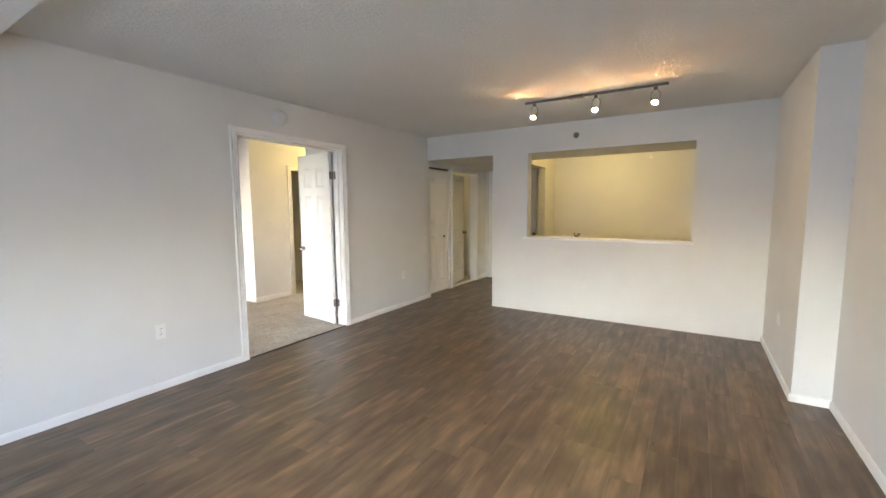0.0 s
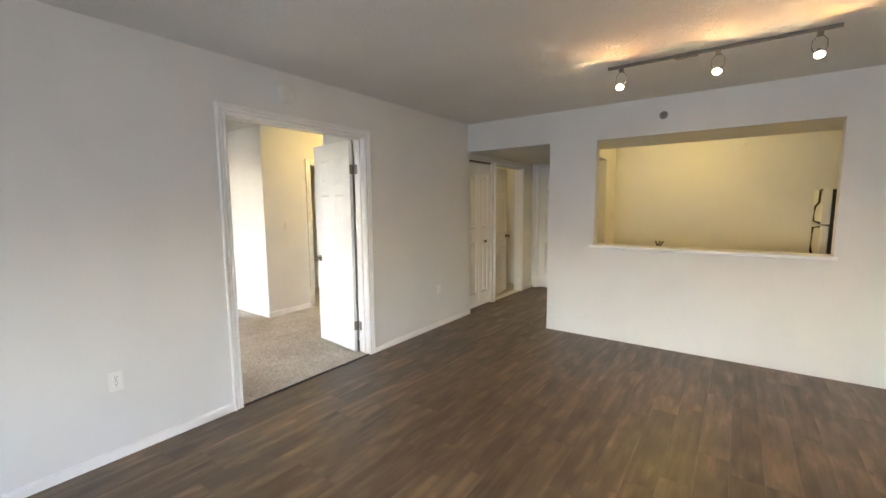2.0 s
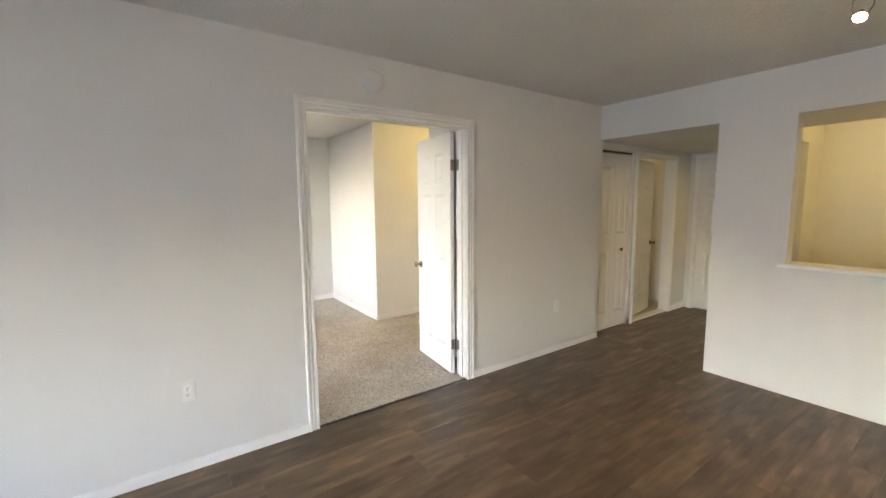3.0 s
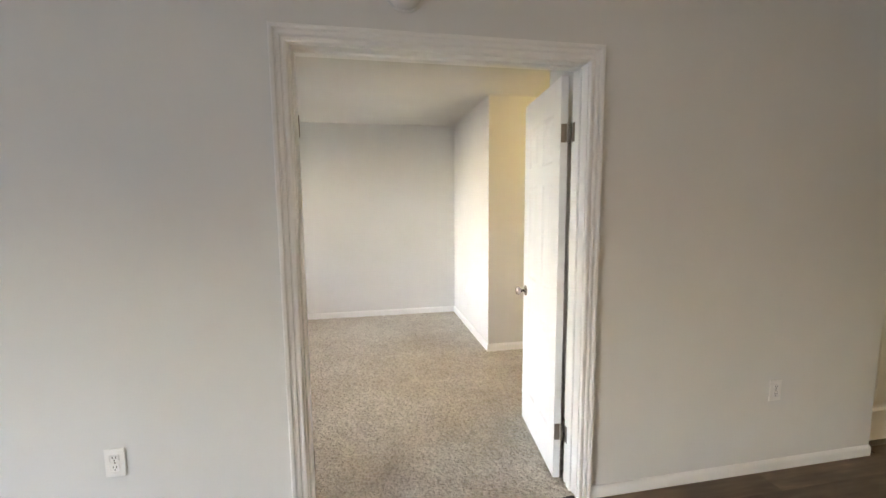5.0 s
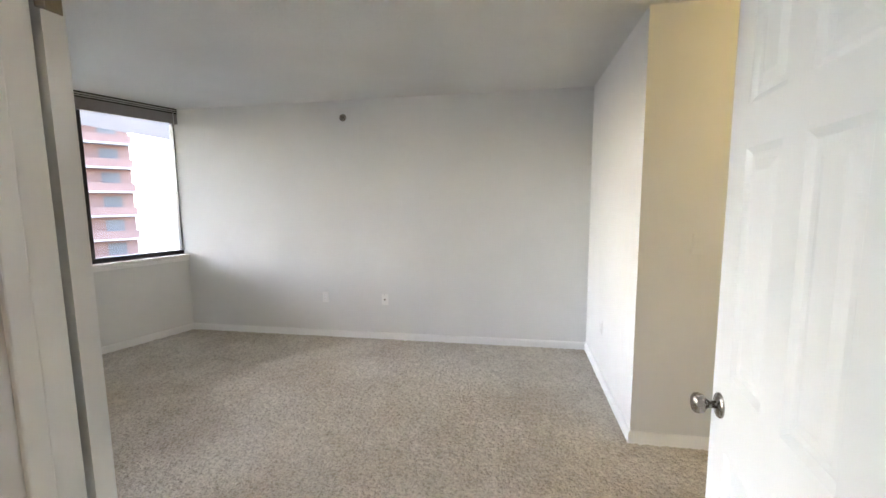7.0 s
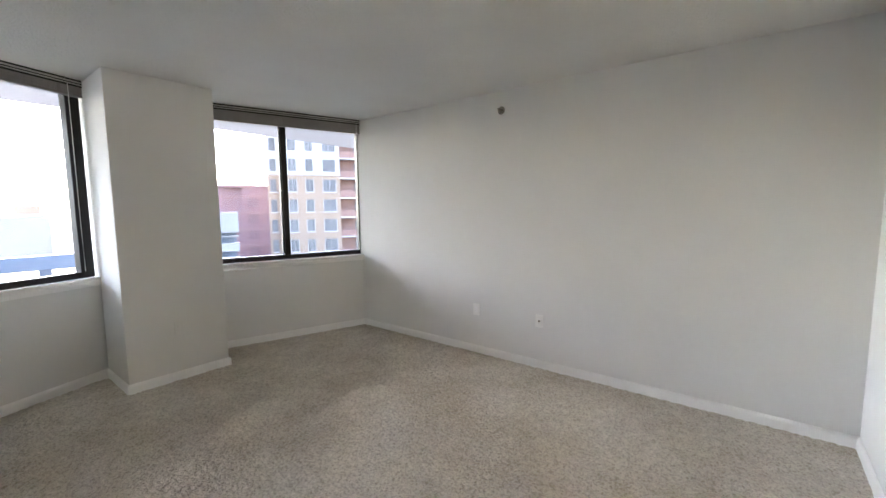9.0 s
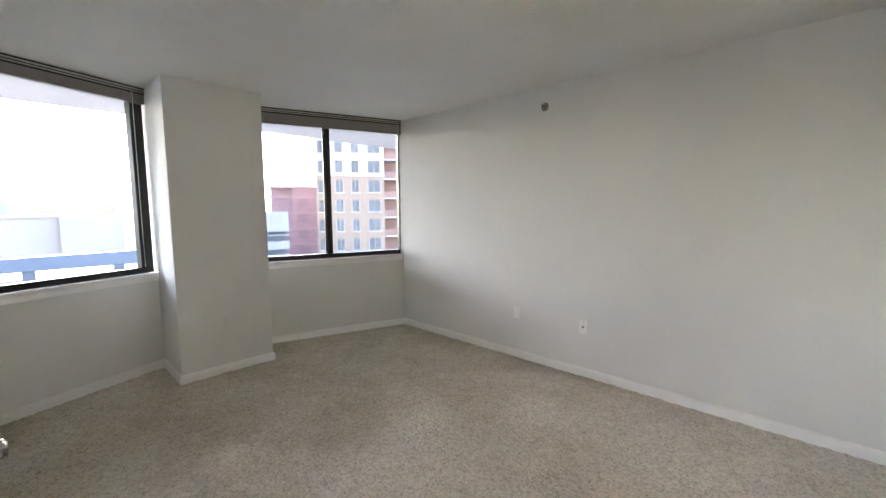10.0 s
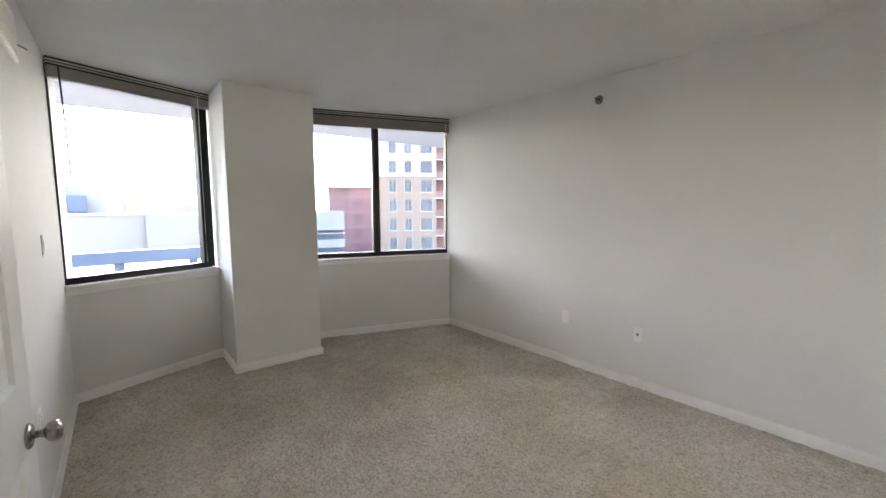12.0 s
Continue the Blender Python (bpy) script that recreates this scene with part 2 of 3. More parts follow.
wall_of("wall_west", [(-0.13, 0, -1.6, DY0 - J, 0, H), (-0.13, 0, DY0 - J, DY1 + J, DZ + J, H), (-0.13, 0, DY1 + J, NY + 0.04, 0, H)])
wall_of("wall_north", [(1.092, 1.60, NY, NY + 0.13, 0, H), (1.60, 3.485, NY, NY + 0.13, 0, 0.983), (1.60, 3.485, NY, NY + 0.13, 2.115, H),
                       (3.485, 4.165, NY, NY + 0.13, 0, H), (0, 1.092, NY, NY + 0.13, 2.122, H)])
wall_of("wall_east", [(4.165, 4.6, 3.527, NY + 0.13, 0, H), (4.385, 4.6, -1.6, 3.527, 0, H)])
wall_of("wall_south", [(0.0, 1.78, -1.75, -1.6, 0, H), (3.02, 4.6, -1.75, -1.6, 0, H), (1.78, 3.02, -1.75, -1.6, 0, 0.45), (1.78, 3.02, -1.75, -1.6, 1.6, H)])
structure("window_beam", B(0, 4.385, -1.6, 0.46, 2.3, H, bev=0.004), WALL, "white painted dropped beam below the ceiling", "beam")
structure("ceiling", B(-3.75, 4.6, -1.75, 8.0, H, H + 0.15), CEIL, "off-white ceiling with knockdown plaster texture", "ceiling")
structure("floor_slab", B(-3.75, 4.6, -1.75, 8.0, -0.25, -0.012), painted("concrete_slab", (0.3, 0.29, 0.27), 0.8), "grey concrete floor slab below the finish", "floor")

# hall behind the opening
HX = -0.055
wall_of("wall_hall_west", [(HX - 0.12, HX, 5.772, 5.86, 0, 2.6), (HX - 0.12, HX, 6.76, 7.2, 0, H), (HX - 0.12, HX, NY + 0.04, 5.772, 2.045, H), (HX - 0.12, HX, 5.86, 6.76, 2.03, H)])
# last block is unseen, added behind the entrance door to stop sky light leaking
wall_of("wall_hall_end_and_light_stop", [(-0.2, 0.06, 7.2, 7.33, 0, H), (0.06, 1.0, 7.2, 7.33, 2.05, H), (1.0, 1.22, 7.2, 7.33, 0, H), (-0.1, 1.1, 7.34, 7.44, -0.012, H)])
wall_of("wall_hall_east", [(1.092, 1.22, NY + 0.13, 5.75, 0, H), (1.092, 1.22, 5.75, 6.96, 2.10, H), (1.092, 1.22, 6.96, 7.2, 0, H)])
structure("ceiling_hall", B(HX, 1.092, NY + 0.13, 7.2, 2.122, 2.3), CEIL, "low off-white ceiling over the entrance hall", "ceiling")
wall_of("wall_bath", [(-1.9, HX - 0.12, 7.2, 7.33, 0, H), (-2.02, -1.9, 5.13, 7.33, 0, H), (-1.9, -0.8, 5.78, 5.86, 0, H), (-0.8, HX - 0.12, 5.78, 5.86, 0, H)])
# kitchen
wall_of("wall_kitchen", [(1.22, 4.47, 7.5, 7.63, 0, H), (4.30, 4.43, NY + 0.13, 7.5, 0, H), (1.09, 1.22, 7.33, 7.63, 0, H)])
structure("kitchen_soffit", B(1.222, 4.298, NY + 0.132, 5.85, 2.117, H), WALL, "painted dropped soffit above the pass-through", "soffit")

# bedroom
wall_of("wall_bedroom_far", [(FX - 0.13, FX, -0.985, 5.1, 0, H)])
wall_of("wall_bedroom_side", [(FX, CX, BY, BY + 0.12, 0, H)])
wall_of("wall_bedroom_alcove", [(CX - 0.12, CX, BY + 0.12, 4.10, 0, H), (CX - 0.12, CX, 4.10, 4.88, 2.035, H), (CX - 0.12, CX, 4.88, 5.0, 0, H), (FX, -0.13, 5.0, 5.13, 0, H)])
wall_of("wall_bedroom_pier", [(-0.88, -0.13, 3.47, 5.0, 0, H)])
structure("window_column", B(W2A[0], W1B[0], -1.85, COLY, 0, H, bev=0.006), WALL, "off-white painted column between the two windows", "column")


def knee(name, p0, p1):
    m, length = along(p0, p1)
    bm = bmesh.new()
    box(bm, 0, length, 0, 0.2, 0, 0.85)
    bm.transform(m)
    bmesh.ops.recalc_face_normals(bm, faces=bm.faces[:])
    structure(name, bm, WALL, "off-white painted low wall under the window", "wall")


# along() gives the side to the right of the way, so ways run with the outdoors on the right
knee("wall_window_east", W1B, W1A)
knee("wall_window_west", W2B, W2A)
wall_of("wall_bedroom_return", [(-0.13, 0.0, -1.75, -1.6, 0, H)])


def window_unit(name, p0, p1, bars, mull, label):
    """Black-framed glazing from the low wall to the ceiling. bars: widths of the left and right stiles; mull: place of the middle bar."""
    m, length = along(p0, p1)
    w = thing(name, m, label, "window", kind="structure")
    z0, z1 = 0.88, H
    y0, y1 = 0.05, 0.12
    part("window_sill", B(0.0, length, -0.022, 0.05, 0.85, 0.879, bev=0.005), TRIM, w, "white painted sill board")
    part("sill_apron", B(0.0, length, -0.013, -0.001, 0.81, 0.848, bev=0.003), TRIM, w)
    part("frame_stile", B(0, bars[0], y0, y1, z0, z1, bev=0.004), FRAME, w)
    part("frame_stile", B(length - bars[1], length, y0, y1, z0, z1, bev=0.004), FRAME, w)
    part("frame_rail", B(bars[0], length - bars[1], y0, y1, z0, z0 + 0.05, bev=0.004), FRAME, w)
    part("frame_rail", B(bars[0], length - bars[1], y0, y1, z1 - 0.05, z1, bev=0.004), FRAME, w)
    edges = [bars[0]]
    if mull:
        part("mullion", B(mull - 0.028, mull + 0.028, y0 - 0.006, y1 - 0.01, z0 + 0.05, z1 - 0.05, bev=0.004), FRAME, w)
        part("sash_edge", B(mull + 0.028, mull + 0.045, y0 + 0.02, y1 - 0.02, z0 + 0.051, z1 - 0.05, bev=0.002), BLINDD, w)
        edges += [mull - 0.02, mull + 0.02]
    edges.append(length - bars[1])
    for a, b in zip(edges[::2], edges[1::2]):
        g = part("pane", B(a - 0.004, b + 0.004, 0.078, 0.084, z0 + 0.045, z1 - 0.045), GLASS, w, "clear glass pane")
        g.visible_shadow = False
    return w, length


def blind(p0, p1, inset, label, count=25):
    m, length = along(p0, p1)
    b = thing("window_blind", m, label, "blind", "raised window blinds")
    a, e = inset, length - inset
    part("mount_strip", B(a, e, -0.016, 0.02, H - 0.014, H - 0.0005), BLINDD, b, "dark mounting strip")
    part("headrail", B(a, e, -0.024, 0.028, H - 0.025, H - 0.0145, bev=0.003), RAIL, b, "pale headrail")
    part("headrail_groove", B(a, e, -0.017, 0.026, H - 0.035, H - 0.0255), BLINDD, b)
    part("valance_lip", B(a, e, -0.025, 0.028, H - 0.042, H - 0.0355, bev=0.002), RAIL, b, "pale valance edge")
    part("headrail_lip", B(a, e, -0.017, 0.026, H - 0.0565, H - 0.0425, bev=0.001), BLINDD, b, "dark rail lip")
    rnd = random.Random(5)
    low = H - 0.060 - count * 0.0033
    for i in range(count):
        z, s = H - 0.058 - i * 0.0033, rnd.uniform(-0.002, 0.002)
        part("slat", B(a + 0.006, e - 0.006, -0.022 + s, 0.026 + s, z - 0.0022, z), BLIND, b)
    part("bottom_rail", B(a + 0.004, e - 0.004, -0.024, 0.028, low - 0.019, low, bev=0.004), BLIND, b)
    for f in (0.15, 0.5, 0.86):
        x = a + (e - a) * f
        part("ladder_tape", B(x - 0.012, x + 0.012, -0.0265, -0.0245, low - 0.02, H - 0.058), BLIND, b)
    return b, length


# seen from indoors the frame's x axis runs from the camera's right to its left
w1, L1 = window_unit("window_1", W1B, W1A, (0.10, 0.035), None, "black metal-framed bedroom window over a white sill")
w2, L2 = window_unit("window_2", W2B, W2A, (0.03, 0.04), 0.865, "black metal-framed two-pane sliding bedroom window")
bl1, _ = blind(W1B, W1A, 0.012, "taupe window blind drawn up to the ceiling, with a wand", 17)
bl2, _ = blind(W2B, W2A, 0.012, "taupe window blind drawn fully up under the ceiling")
part("wand", rod(bmesh.new(), [(L1 - 0.07, -0.03, H - 0.05), (L1 - 0.075, -0.034, H - 0.3), (L1 - 0.085, -0.03, H - 0.8)], 0.006), BLINDD, bl1, "thin grey tilt wand", True)
part("lift_cord", rod(bmesh.new(), [(0.12, -0.03, H - 0.05), (0.121, -0.028, 1.3), (0.12, -0.03, 0.945)], 0.0025, 6), PLASTIC, bl1, "", True)
part("lift_cord", rod(bmesh.new(), [(0.06, -0.03, H - 0.05), (0.061, -0.028, 1.3), (0.06, -0.03, 0.945)], 0.0025, 6), PLASTIC, bl2, "", True)

# baseboards
baseboard((0, DY0 - 0.072), (0, -1.6), tall=0.72)
baseboard((0, NY + 0.04), (0, DY1 + 0.072), tall=0.72)
baseboard((4.165, 3.527), (4.165, NY), tall=0.72)
baseboard((4.385, 3.527), (4.165, 3.527), 0, 1, tall=0.72)
baseboard((4.385, -1.6), (4.385, 3.527), tall=0.72)
baseboard((HX, 5.772), (HX, 5.86)), baseboard((HX, 7.2), (HX, 6.81)), baseboard((1.092, 7.2), (1.092, 6.96)), baseboard((1.092, 5.75), (1.092, NY + 0.13))
baseboard((FX, BY), (FX, W2B[1]))
baseboard((CX, BY), (FX, BY), 1, 0)
baseboard((CX, 4.03), (CX, BY), 0, 1)
baseboard(W2B, W2A), baseboard(W1B, W1A)
baseboard((W2A[0], W2A[1]), (W2A[0], COLY), 0, 1)
baseboard((W2A[0], COLY), (W1B[0], COLY), 1, 1)
baseboard((W1B[0], COLY), W1B, 1, 0)
baseboard((-0.13, W1A[1]), (-0.13, DY0 - 0.075))
baseboard((-0.13, 3.47), (-0.88, 3.47), 0, 1), baseboard((-0.88, 3.47), (-0.88, 5.0), 1, 0), baseboard((-0.88, 5.0), (CX, 5.0))

# ---- door casings and jambs ----
CASEPROF = [(0.0, 0.0), (0.0, 0.010), (0.006, 0.014), (0.016, 0.014), (0.020, 0.006), (0.026, 0.0055), (0.031, 0.015), (0.040, 0.017), (0.044, 0.008), (0.050, 0.008), (0.056, 0.019), (0.068, 0.021), (0.074, 0.017), (0.075, 0.0)]


def casing(parent, a, b, top, place, width=0.075):
    """Moulded trim round an opening from a to b along a wall; place(s, z, d) turns wall coordinates into the world."""
    bm = bmesh.new()
    k = width / 0.075
    rows = []
    for u, d in CASEPROF:
        u *= k
        rows.append([bm.verts.new(place(s, z, d)) for s, z in ((a - u, 0), (a - u, top + u), (b + u, top + u), (b + u, 0))])
    for r, q in zip(rows, rows[1:]):
        for i in range(3):
            bm.faces.new((r[i], r[i + 1], q[i + 1], q[i]))
    bmesh.ops.recalc_face_normals(bm, faces=bm.faces[:])
    return part("casing", bm, TRIM, parent, "white moulded door casing")


frame_1 = thing("door_frame", Matrix(), "white painted moulded frame of the bedroom doorway", "door frame", kind="structure")
casing(frame_1, DY0 - 0.004, DY1 + 0.004, DZ + 0.004, lambda s, z, d: (d, s, z), 0.068)
casing(frame_1, DY0 - 0.004, DY1 + 0.004, DZ + 0.004, lambda s, z, d: (-0.13 - d, s, z))
for y0, y1 in ((DY0 - J, DY0), (DY1, DY1 + J)):
    part("jamb", B(-0.13, 0, y0, y1, 0, DZ), TRIM, frame_1)
part("head_jamb", B(-0.13, 0, DY0 - J, DY1 + J, DZ, DZ + J), TRIM, frame_1)
for y0, y1 in ((DY0, DY0 + 0.011), (DY1 - 0.011, DY1)):
    part("stop", B(-0.088, -0.052, y0, y1, 0, DZ - 0.011, bev=0.003), TRIM, frame_1)
part("stop", B(-0.088, -0.052, DY0 + 0.011, DY1 - 0.011, DZ - 0.011, DZ, bev=0.003), TRIM, frame_1)
structure("threshold_strip", B(-0.024, 0.006, DY0, DY1, 0.0, 0.007, bev=0.003), BLINDD, "dark metal edge strip between carpet and planks", "trim")

LW, LH, LT = 0.637, 2.060, 0.035


def leaf(name, m, label, knob_side=1, width=LW, height=LH, kind="structure", knobs=True, rows=None, hinged=True, cols=2, kz=0.90):
    """A moulded panel door; hinge edge at the local origin, leaf along x, thickness from 0 to LT in y."""
    d = thing(name, m, label, "door", kind=kind)
    z0 = 0.014
    st = 0.105 if width > 0.5 else 0.07
    mid = 0.085 if cols == 2 else 0
    rows = rows or [(0.235, 0.80), (0.99, 1.56), (1.66, 1.905)]
    pw = (width - 2 * st - mid) / cols
    bm = bmesh.new()
    xs = [(0, st)] + ([(st + pw, st + pw + mid)] if cols == 2 else []) + [(width - st, width)]
    for i, (a, b) in enumerate(xs):
        box(bm, a, b, 0, LT, z0, height)
    cells = [(st + i * (pw + mid), st + i * (pw + mid) + pw) for i in range(cols)]
    for a, b in cells:
        zs = [z0] + [z for r in rows for z in r] + [height]
        for lo, hi in zip(zs[::2], zs[1::2]):
            box(bm, a, b, 0, LT, lo, hi)
        for lo, hi in rows:
            box(bm, a, b, 0.0085, LT - 0.0085, lo, hi)
            # sloped sticking round each recess, on both faces
            for y, yi in ((0.0, 0.0085), (LT, LT - 0.0085)):
                o = [bm.verts.new((x, y, z)) for x, z in ((a, lo), (b, lo), (b, hi), (a, hi))]
                n = [bm.verts.new((x, yi, z)) for x, z in ((a + 0.016, lo + 0.016), (b - 0.016, lo + 0.016), (b - 0.016, hi - 0.016), (a + 0.016, hi - 0.016))]
                for k in range(4):
                    bm.faces.new((o[k], o[(k + 1) % 4], n[(k + 1) % 4], n[k]))
    part("door_body", bm, DOORM, d)
    for a, b in cells:
        for lo, hi in rows:
            q = bmesh.new()
            for y, yi, s in ((0.0087, 0.0015, 1), (LT - 0.0087, LT - 0.0015, -1)):
                o = [q.verts.new((x, y, z)) for x, z in ((a + 0.03, lo + 0.03), (b - 0.03, lo + 0.03), (b - 0.03, hi - 0.03), (a + 0.03, hi - 0.03))]
                n = [q.verts.new((x, yi, z)) for x, z in ((a + 0.055, lo + 0.055), (b - 0.055, lo + 0.055), (b - 0.055, hi - 0.055), (a + 0.055, hi - 0.055))]
                for k in range(4):
                    q.faces.new((o[k], o[(k + 1) % 4], n[(k + 1) % 4], n[k]))
                q.faces.new(n)
            bmesh.ops.recalc_face_normals(q, faces=q.faces[:])
            part("raised_panel", q, DOORM, d)
    if knobs:
        kx = width - 0.06
        for s, y in ((-1, 0.0), (1, LT)):
            turn = pose(kx, y, kz, 90 if s < 0 else -90)
            k = part("knob", lathe(bmesh.new(), [(0.010, 0.0), (0.010, 0.026), (0.014, 0.032), (0.024, 0.040), (0.0275, 0.050), (0.026, 0.060), (0.019, 0.066), (0.008, 0.068)], turn), NICKEL, d, "round satin nickel knob", True)
            part("rose", lathe(bmesh.new(), [(0.033, 0.0), (0.033, 0.004), (0.029, 0.008), (0.016, 0.011), (0.010, 0.012)], turn), NICKEL, k, "", True)
        part("latch_plate", B(width - 0.0005, width + 0.0015, 0.006, 0.029, kz - 0.028, kz + 0.028, bev=0.0005), NICKEL, d)
    if hinged:
        for hz in (0.27, 1.795):
            h = part("hinge", rod(bmesh.new(), [(-0.006, knob_side, hz - 0.045), (-0.006, knob_side, hz + 0.045)], 0.0065, 12), HINGE, d, "worn metal butt hinge", True)
            part("hinge_leaf", B(-0.002, -0.0002, 0.004, LT - 0.002, hz - 0.044, hz + 0.044, bev=0.0005), HINGE, h)
    return d


# doors: hinge place, opening angle
def hinge_pose(x, y, yaw):
    return pose(x, y, 0, 0, 0, yaw)


# the leaf that stands square to the wall, and the one folded back against it
door_1 = leaf("door_1", hinge_pose(-0.150, DY1 - 0.014, 180 - RDOOR), "white moulded panel door standing open into the bedroom", -0.004)
door_2 = leaf("door_2", hinge_pose(-0.192, DY0 - 0.004, -90 - LDOOR), "white moulded panel door folded back along the bedroom wall", LT + 0.004, kz=0.84)
for y in (DY0 + 0.0012, DY1 - 0.0012):
    for hz in (0.27, 1.795):
        part("jamb_hinge_plate", B(-0.128, -0.094, y - 0.001, y + 0.001, hz - 0.044, hz + 0.044, bev=0.0004), HINGE, frame_1, "worn metal hinge plate")

# bedroom closet doorway
frame_2 = thing("door_frame", Matrix(), "cream painted trim round the closet doorway", "door frame", kind="structure")
casing(frame_2, 4.118, 4.862, 2.017, lambda s, z, d: (CX + d, s, z))
part("jamb", B(CX - 0.12, CX, 4.10, 4.117, 0, 2.017), TRIM, frame_2)
part("jamb", B(CX - 0.12, CX, 4.863, 4.88, 0, 2.017), TRIM, frame_2)
part("head_jamb", B(CX - 0.12, CX, 4.10, 4.88, 2.018, 2.035), TRIM, frame_2)
shelf = thing("closet_shelf", pose(0, 0, 0), "white wire closet shelf fixed to the wall", "shelf")
for i in range(9):
    part("wire", rod(bmesh.new(), [(FX + 0.03 + i * 0.035, BY + 0.14, 1.68), (FX + 0.03 + i * 0.035, 4.98, 1.68)], 0.003, 6), PLASTIC, shelf)
part("front_wire", rod(bmesh.new(), [(FX + 0.33, BY + 0.13, 1.655), (FX + 0.33, 4.99, 1.655)], 0.004, 6), PLASTIC, shelf)
part("hanging_rod", rod(bmesh.new(), [(FX + 0.29, BY + 0.125, 1.60), (FX + 0.29, 4.995, 1.60)], 0.014, 12), PLASTIC, shelf, "", True)

# hall doors
bif = leaf("door_3", hinge_pose(HX - 0.03, NY + 0.075, 90), "white panelled bifold closet door, shut", 0, 0.345, 2.02, rows=[(0.2, 0.93), (1.12, 1.86)], knobs=False, hinged=False, cols=1)
bif2 = leaf("door_4", hinge_pose(HX - 0.03, NY + 0.075 + 0.35, 90), "white panelled bifold closet door with a dark knob", 0, 0.31, 2.02, rows=[(0.2, 0.93), (1.12, 1.86)], knobs=False, hinged=False, cols=1)
part("knob", lathe(bmesh.new(), [(0.009, 0), (0.009, 0.012), (0.02, 0.02), (0.02, 0.028), (0.012, 0.033)], pose(0.15, 0, 0.93, 90)), BRASSY, bif2, "dark round knob", True)
structure("closet_track", B(HX - 0.075, HX - 0.02, NY + 0.045, 5.77, 2.026, 2.044), BRASSY, "dark metal bifold door track", "track")
frame_3 = thing("door_frame", Matrix(), "white painted trim round the bathroom doorway", "door frame", kind="structure")
casing(frame_3, 5.872, 6.748, 2.015, lambda s, z, d: (HX + d, s, z), 0.05)
part("jamb", B(HX - 0.12, HX, 5.86, 5.871, 0, 2.015), TRIM, frame_3)
part("jamb", B(HX - 0.12, HX, 6.749, 6.76, 0, 2.015), TRIM, frame_3)
part("head_jamb", B(HX - 0.12, HX, 5.86, 6.76, 2.016, 2.03), TRIM, frame_3)
structure("threshold_bath", B(HX - 0.12, HX - 0.01, 5.872, 6.748, 0.0, 0.014, bev=0.005), TRIM, "pale stone bathroom threshold", "threshold")
door_5 = leaf("door_5", hinge_pose(HX - 0.082, 5.876, 101), "cream panel bathroom door standing ajar inwards", LT + 0.004, 0.865, 2.0, kz=0.93)
door_6 = leaf("door_6", hinge_pose(0.062, 7.215, 0), "pale grey panelled entrance door, shut", 0, 0.936, 2.049, hinged=False)
frame_4 = thing("door_frame", Matrix(), "pale painted trim round the entrance door", "door frame", kind="structure")
casing(frame_4, 0.066, 0.99, 2.045, lambda s, z, d: (s, 7.2 - d, z), 0.055)

# ---- floors ----
def carpet_sheet():
    """Deep twist pile: a fine sheet with tufts raised and sunk at random."""
    nx, ny = 440, 620
    xs, ys = np.linspace(-3.70, -0.012, nx), np.linspace(-1.42, 4.99, ny)
    rng = np.random.default_rng(3)
    z = rng.random((ny, nx))
    z = (z + np.roll(z, 1, 0) + np.roll(z, 1, 1)) / 3
    z = 0.001 + 0.016 * z
    X, Y = np.meshgrid(xs, ys)
    X = X + rng.normal(0, 0.0017, X.shape)
    Y = Y + rng.normal(0, 0.0021, X.shape)
    X[:, -1] = -0.012
    verts = np.stack([X, Y, z], -1).reshape(-1, 3)
    i = np.arange(nx * ny).reshape(ny, nx)
    faces = np.stack([i[:-1, :-1], i[:-1, 1:], i[1:, 1:], i[1:, :-1]], -1).reshape(-1, 4)
    keep = ~((verts[faces[:, 0], 0] > -0.12) & ((verts[faces[:, 0], 1] < DY0) | (verts[faces[:, 0], 1] > DY1)))
    faces = faces[keep]
    me = bpy.data.meshes.new("carpet")
    me.from_pydata(verts.tolist(), [], faces.tolist())
    me.materials.append(CARPET)
    me.polygons.foreach_set("use_smooth", np.ones(len(me.polygons), dtype=bool))
    return tagged(new("carpet", me), "beige twist-pile wall-to-wall carpet, slightly worn", "carpet", kind="structure")


carpet_sheet()
structure("floor_bath", B(-1.9, HX - 0.12, 5.86, 7.2, -0.012, 0.006), TILE, "pale tiled bathroom floor", "floor")

